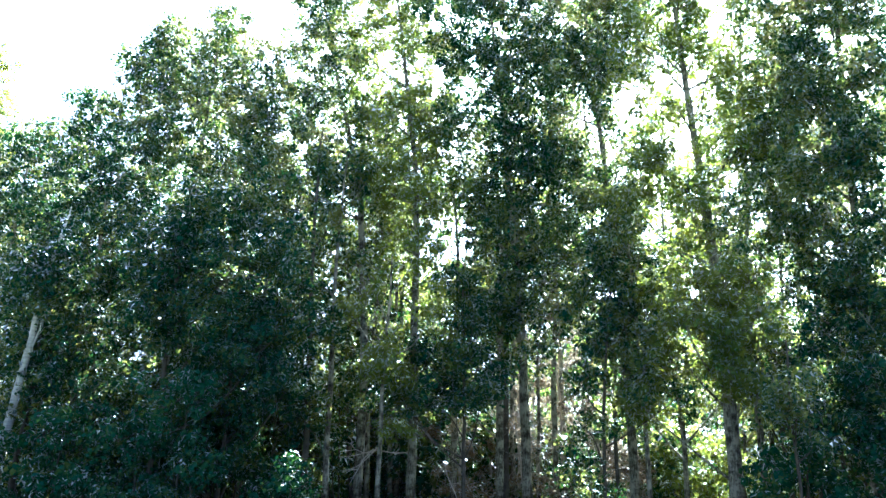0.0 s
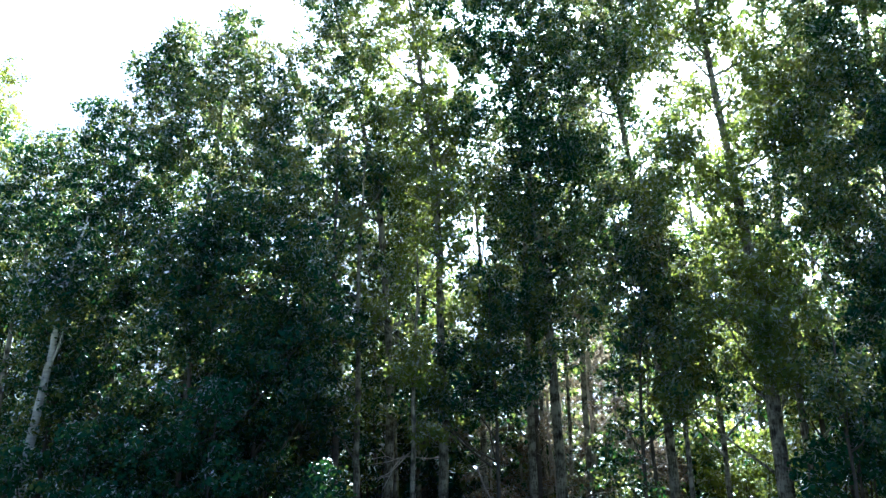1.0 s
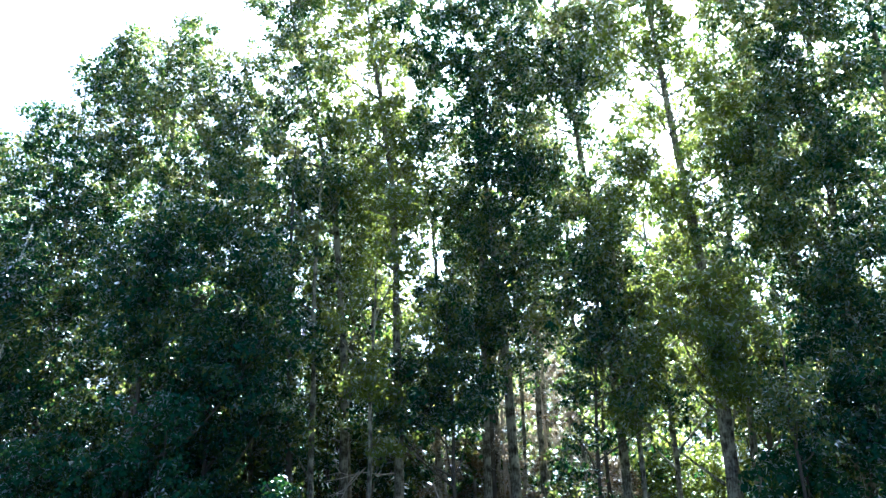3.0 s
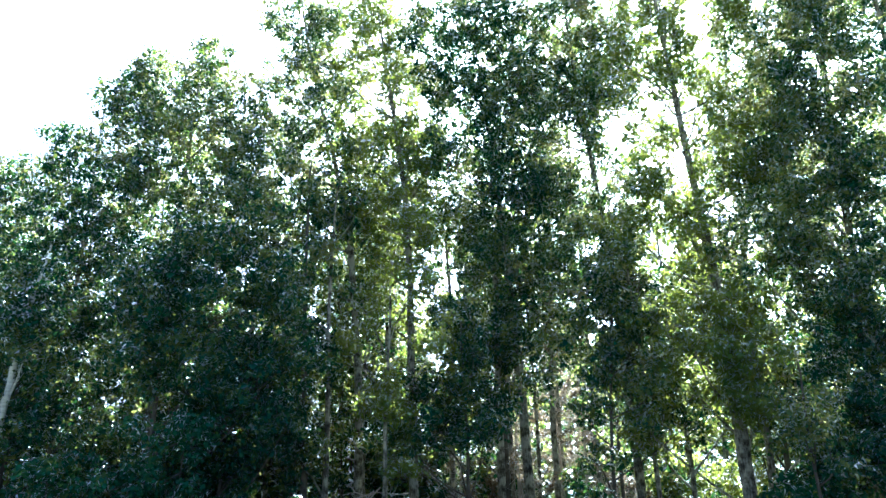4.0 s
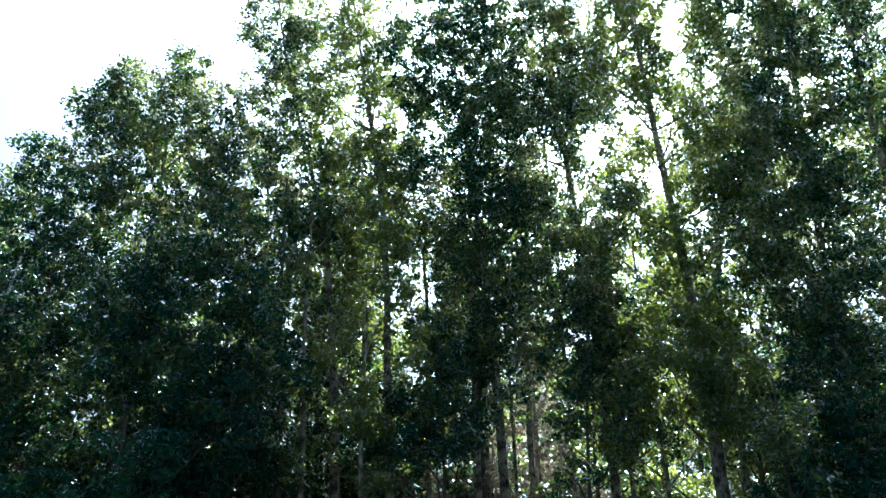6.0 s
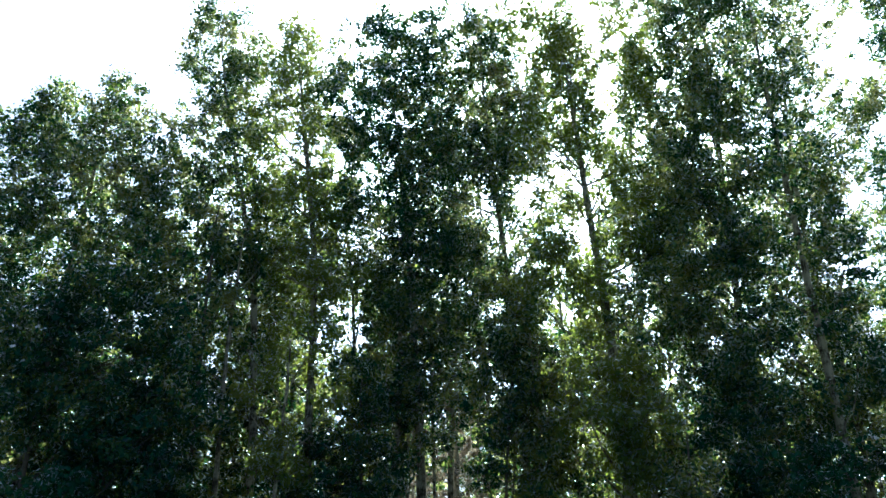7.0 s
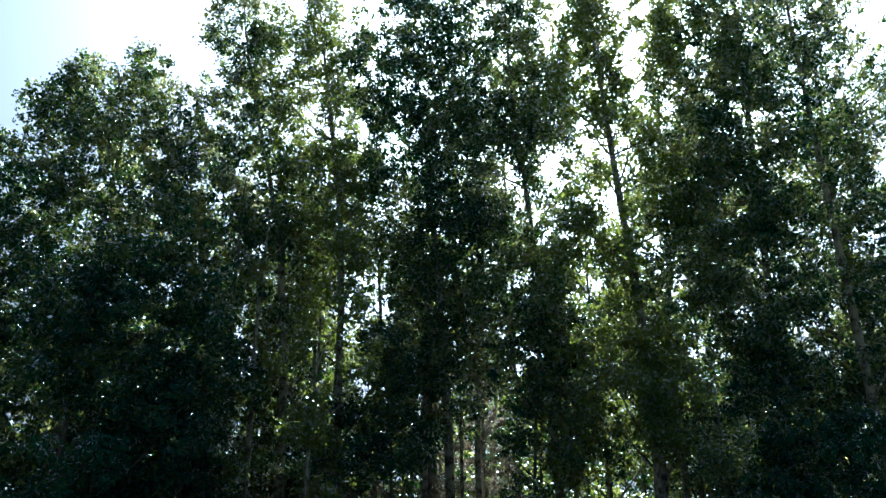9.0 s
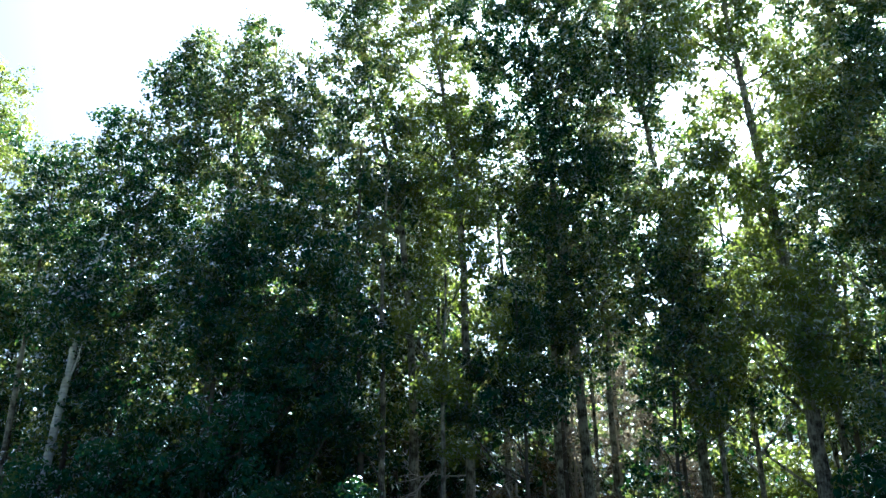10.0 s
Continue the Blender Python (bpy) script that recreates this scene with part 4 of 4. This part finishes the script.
def inner_tree(x, y, h, seed, radius, low, width, fill, size, label, group, leaf=None):
    """A tree whose crown is a loose column of lobes from low * h to the top."""
    rng = np.random.default_rng(seed)
    lean = rng.normal() * 0.25
    steps = max(4, int((1 - low) * h / 1.15))
    lobes = []
    for k in range(steps):
        u = low + (0.98 - low) * k / (steps - 1)
        w = width * (1.05 - 0.55 * u) * rng.uniform(0.75, 1.25)
        lobes.append((x + lean * u + rng.normal() * 0.45 * width, y + rng.normal() * 0.4, h * u - 0.3, w, 0.75 * rng.uniform(0.8, 1.2), rng.uniform(0.7, 1.1)))
    leaf = leaf or (LEAF, LEAF_DARK, LEAF_DARK, LEAF)[seed % 4]
    tree("poplar", label, [(x, y, 0), (x + rng.normal() * 0.08, y, h * 0.35), (x + lean * 0.5 + rng.normal() * 0.1, y, h * 0.7), (x + lean, y, h)],
         radius, lobes, seed, leaf, BARK if seed % 5 else BARK_DARK, size, fill, group)


for k, (x, y, h, r) in enumerate(POLES):
    inner_tree(x, y, h, 300 + k, r, 0.60 if -2.2 < x < -0.3 else 0.64 if -0.3 < x < 3.3 else 0.40, 0.7, 0.5, 0.095, "slim bare-stemmed young poplar among larger trunks", "slim young poplars")
# Poplars behind the front row; their sunlight is put into the leaf colour.
for k, (x, y, h) in enumerate(SUNLIT_POPLARS):
    inner_tree(x, y, h, 720 + k, 0.10, 0.52 if -1 < x < 7.5 else 0.30, 0.95, 0.36, 0.10, "slender poplar with thin yellow-green crown paled as if sunlit", "sunlit aspens behind the front poplars", LEAF_SUNLIT)
for k, (x, y, h) in enumerate([(-12.2, 17.3, 8.4), (-10.6, 17.8, 8.8), (-9.2, 17.2, 9.6), (-7.7, 17.7, 10.4), (-6.0, 17.4, 11.2)]):
    inner_tree(x, y, h, 760 + k, 0.10, 0.32, 1.05, 0.55, 0.10, "dense dark poplar behind the round-topped trees", "dark poplars behind the round-topped trees", LEAF_DARK)
# Low trees in the gap get the leaf colour that imitates sun.
for k, (x, y, h) in enumerate(SECOND_ROW):
    inner_tree(x, y, h, 340 + k, 0.12, 0.05, 1.35, 0.29 if x < -4 else 0.24, 0.148, "tall poplar of the row behind the front trees", "second row of poplars", LEAF_SUNLIT if 3.9 < x < 8.2 else LEAF_DARK if x > 8 else None)
dice = np.random.default_rng(5)
for k in range(17):
    far_x = -27 + 3.6 * k + dice.normal() * 0.5
    inner_tree(far_x, 33 + 4.0 * dice.random(), (10.5 if far_x < 13 else 7.5) + 1.5 * dice.random(), 401 + 4 * k,
               0.14, 0.04, 3.0, 0.04 if -6 < far_x < 16 else 0.018, 0.34, "dark broadleaf tree in the depth of the wood", "farthest trees of the wood")


# ---- leafy understorey ----
dice = np.random.default_rng(21)
for k in range(30):
    x, y = -13.5 + 1.05 * k + dice.normal() * 0.2, 16.6 + 1.9 * dice.random()
    top = 1.0 if -1.0 < x < 3.2 else 5.4 if -4 < x < 0 else 0.6 if 3.2 <= x < 6.8 else 6.0 if x > 6.8 else 6.8
    heap = [(x + dice.normal() * 0.45, y + dice.normal() * 0.3, 0.4 + (top - 0.4) * (j + dice.random()) / 7, 0.75, 0.55, 1.0) for j in range(7)]
    shrub("tall dark green understorey bush beneath the poplars", x, y, heap, 600 + k, LEAF if k % 3 == 0 else LEAF_DARK, 0.115, 0.23 if x < -0.8 else 0.19)


for k in range(16):
    x, y = (-10.5 if k < 9 else -11.5) + 1.7 * k + dice.normal() * 0.3, (18.8 if k < 9 else 25.0) + 1.2 * dice.random()
    heap = [(x + dice.normal() * 0.7, y + dice.normal() * 0.4, 0.5 + (2.4 if k < 9 else 6.0) * j / 5, 1.1, 0.6, 1.0) for j in range(6)]
    shrub("broad shaded bush behind the slender poplars", x, y, heap, 650 + k, LEAF_DARK if k < 9 else LEAF, 0.145, 0.23 if k < 9 else 0.42)


# ---- far wood ----
def far_wood():
    """The leafy wall of the wood farther back, too far to tell its bushes apart."""
    rng = np.random.default_rng(91)
    n = 18000
    x = rng.uniform(-55, 60, n)
    top = 8.2 + 1.6 * np.sin(x * 0.37) + 0.9 * np.sin(x * 1.13 + 1)
    c = np.stack([x, rng.uniform(46, 54, n), rng.random(n) ** 0.8 * top], 1)
    nrm = rng.normal(size=(n, 3)) + (0, -0.5, 0.3)
    nrm /= np.linalg.norm(nrm, axis=1)[:, None]
    ob = mesh_object("far_wood", *leaves(c, nrm, 0.46, rng), LEAF_DARK)
    tagged(ob, "dark leafy undergrowth in the depth of the wood", "undergrowth", kind="stuff")


far_wood()


# ---- dry undergrowth ----
def dead_tree(x, y, h, seed):
    """A dead young conifer: a thin stem with tiers of bare, forked twigs."""
    rng = np.random.default_rng(seed)
    root = new("dead_tree")
    root.location = (x, y, 0)
    tagged(root, "dead conifer with brown dry needles and fine bare twigs", "tree", "dead conifers in the wood")
    line = curve_points([(0, 0, -0.05), (rng.normal() * 0.06, 0, h * 0.5), (rng.normal() * 0.15, 0, h)], 8)
    mesh_object("trunk", *tube(line, np.linspace(0.055, 0.01, len(line)), 8, 0.04, rng), DEADWOOD, root, smooth=True)
    twigs, sprays = [], []
    for k in range(int(h * 10)):
        z = rng.uniform(0.3, h)
        a = rng.uniform(0, 2 * np.pi)
        s = np.array([np.interp(z, line[:, 2], line[:, i]) for i in range(3)])
        long = (0.35 + 0.75 * (1 - z / h)) * rng.uniform(0.6, 1.3)
        way = np.array((math.cos(a), math.sin(a), rng.uniform(-0.5, 0.15)))
        m, e = s + way * long * 0.5, s + way * long + (0, 0, -0.18 * long)
        if rng.random() < 0.5:
            sprays.append((s, e))
        twigs.append(tube(np.array([s, m, e]), (0.011, 0.008, 0.004), 3))
        for j in range(5):
            f = rng.uniform(0.25, 1)
            b = s + (e - s) * f
            twigs.append(tube(np.array([b, b + rng.normal(size=3) * 0.07, b + rng.normal(size=3) * 0.16 + (0, 0, -0.06)]), (0.006, 0.005, 0.003), 3))
    mesh_object("twig_work", *joined(twigs), DEADWOOD, root, kind="stuff")
    n = int(h * 430)
    ends = np.array(sprays)
    pick = ends[rng.integers(0, len(ends), n)]
    u = rng.random((n, 1)) ** 0.6
    c = pick[:, 0] * (1 - u) + pick[:, 1] * u + rng.normal(0, 0.04, (n, 3)) + (0, 0, -0.03)
    nrm = rng.normal(size=(n, 3))
    nrm /= np.linalg.norm(nrm, axis=1)[:, None]
    mesh_object("crown", *leaves(c, nrm, 0.072, rng), NEEDLE, root, "brown dry needles", "stuff")


for k, (x, y, h) in enumerate([(-0.9, 18.4, 3.2), (0.3, 18.6, 4.4), (0.9, 17.9, 6.0), (1.9, 18.3, 6.4), (2.7, 17.8, 4.4), (3.3, 19.0, 3.0),
                              (1.3, 19.8, 6.0), (2.3, 19.5, 6.0), (3.1, 19.9, 4.0), (-1.6, 18.6, 3.6), (-2.6, 19.0, 3.8), (3.0, 17.0, 2.6), (3.5, 17.3, 2.2), (3.6, 18.4, 2.8), (2.4, 17.2, 4.6), (1.0, 16.9, 3.2), (2.9, 16.7, 2.6), (-0.4, 17.2, 3.0)]):
    dead_tree(x, y, h, 500 + k)


def dead_limb(parent, paths):
    """A bare broken limb that forks away from a trunk."""
    rng = np.random.default_rng(77)
    o = np.array(parent.location)
    pieces = [tube(curve_points([np.array(p) - o for p in path], 5), np.linspace(r, 0.006, (len(path) - 1) * 5 + 1), 6, 0.06, rng) for path, r in paths]
    mesh_object("dead_limb", *joined(pieces), DEADWOOD, parent, "bare pale grey dead limb", smooth=True)


dead_limb(branchy, [
    ([(-1.28, 15.50, 2.16), (-1.62, 15.30, 2.13), (-1.98, 15.10, 2.17), (-2.30, 15.00, 2.08), (-2.66, 14.90, 2.02)], 0.015),
    ([(-1.95, 15.10, 2.22), (-2.12, 15.00, 2.02), (-2.30, 14.90, 1.86), (-2.58, 14.80, 1.74)], 0.015),
    ([(-2.02, 15.08, 2.20), (-2.20, 14.95, 1.98), (-2.28, 14.90, 1.80), (-2.42, 14.80, 1.52)], 0.016),
    ([(-1.90, 15.10, 2.26), (-2.02, 15.05, 2.14), (-2.20, 15.00, 2.12), (-2.36, 14.95, 2.17), (-2.60, 14.90, 2.13)], 0.013),
    ([(-2.36, 14.95, 2.17), (-2.44, 14.90, 2.27), (-2.56, 14.90, 2.33)], 0.010),
    ([(-2.44, 14.90, 2.27), (-2.43, 14.88, 2.36), (-2.50, 14.88, 2.42)], 0.007),
    ([(-2.28, 14.90, 1.80), (-2.42, 14.85, 1.78), (-2.52, 14.80, 1.70)], 0.008),
    ([(-0.62, 15.20, 1.95), (-0.50, 15.10, 1.62), (-0.36, 15.00, 1.35), (-0.22, 14.95, 1.00)], 0.016)])


def dry_grass():
    rng = np.random.default_rng(9)
    n = 9000
    c = np.stack([rng.uniform(-3, 7, n), rng.uniform(15.5, 21.5, n), np.full(n, -0.1)], 1)
    tall = rng.uniform(0.5, 1.5, n) * (0.6 + 0.4 * np.sin(c[:, 0] * 1.7) ** 2)
    bend = rng.normal(0, 0.22, (n, 3)) * tall[:, None]
    bend[:, 2] = tall
    side = rng.normal(size=(n, 3)) * (1, 1, 0)
    side /= np.linalg.norm(side, axis=1)[:, None]
    side *= 0.007
    mid = c + bend * (0.35, 0.35, 0.6)
    v = np.stack([c - side, c + side, mid + side * 0.8, mid - side * 0.8, c + bend], 1).reshape(-1, 3)
    b = np.arange(n)[:, None] * 5
    f = np.stack([b + (0, 1, 2), b + (0, 2, 3), b + (3, 2, 4)], 1).reshape(-1, 3)
    ob = mesh_object("dry_grass", v, f, DRYGRASS)
    tagged(ob, "tall straw-coloured dry grass between the trunks", "grass", kind="stuff")


dry_grass()
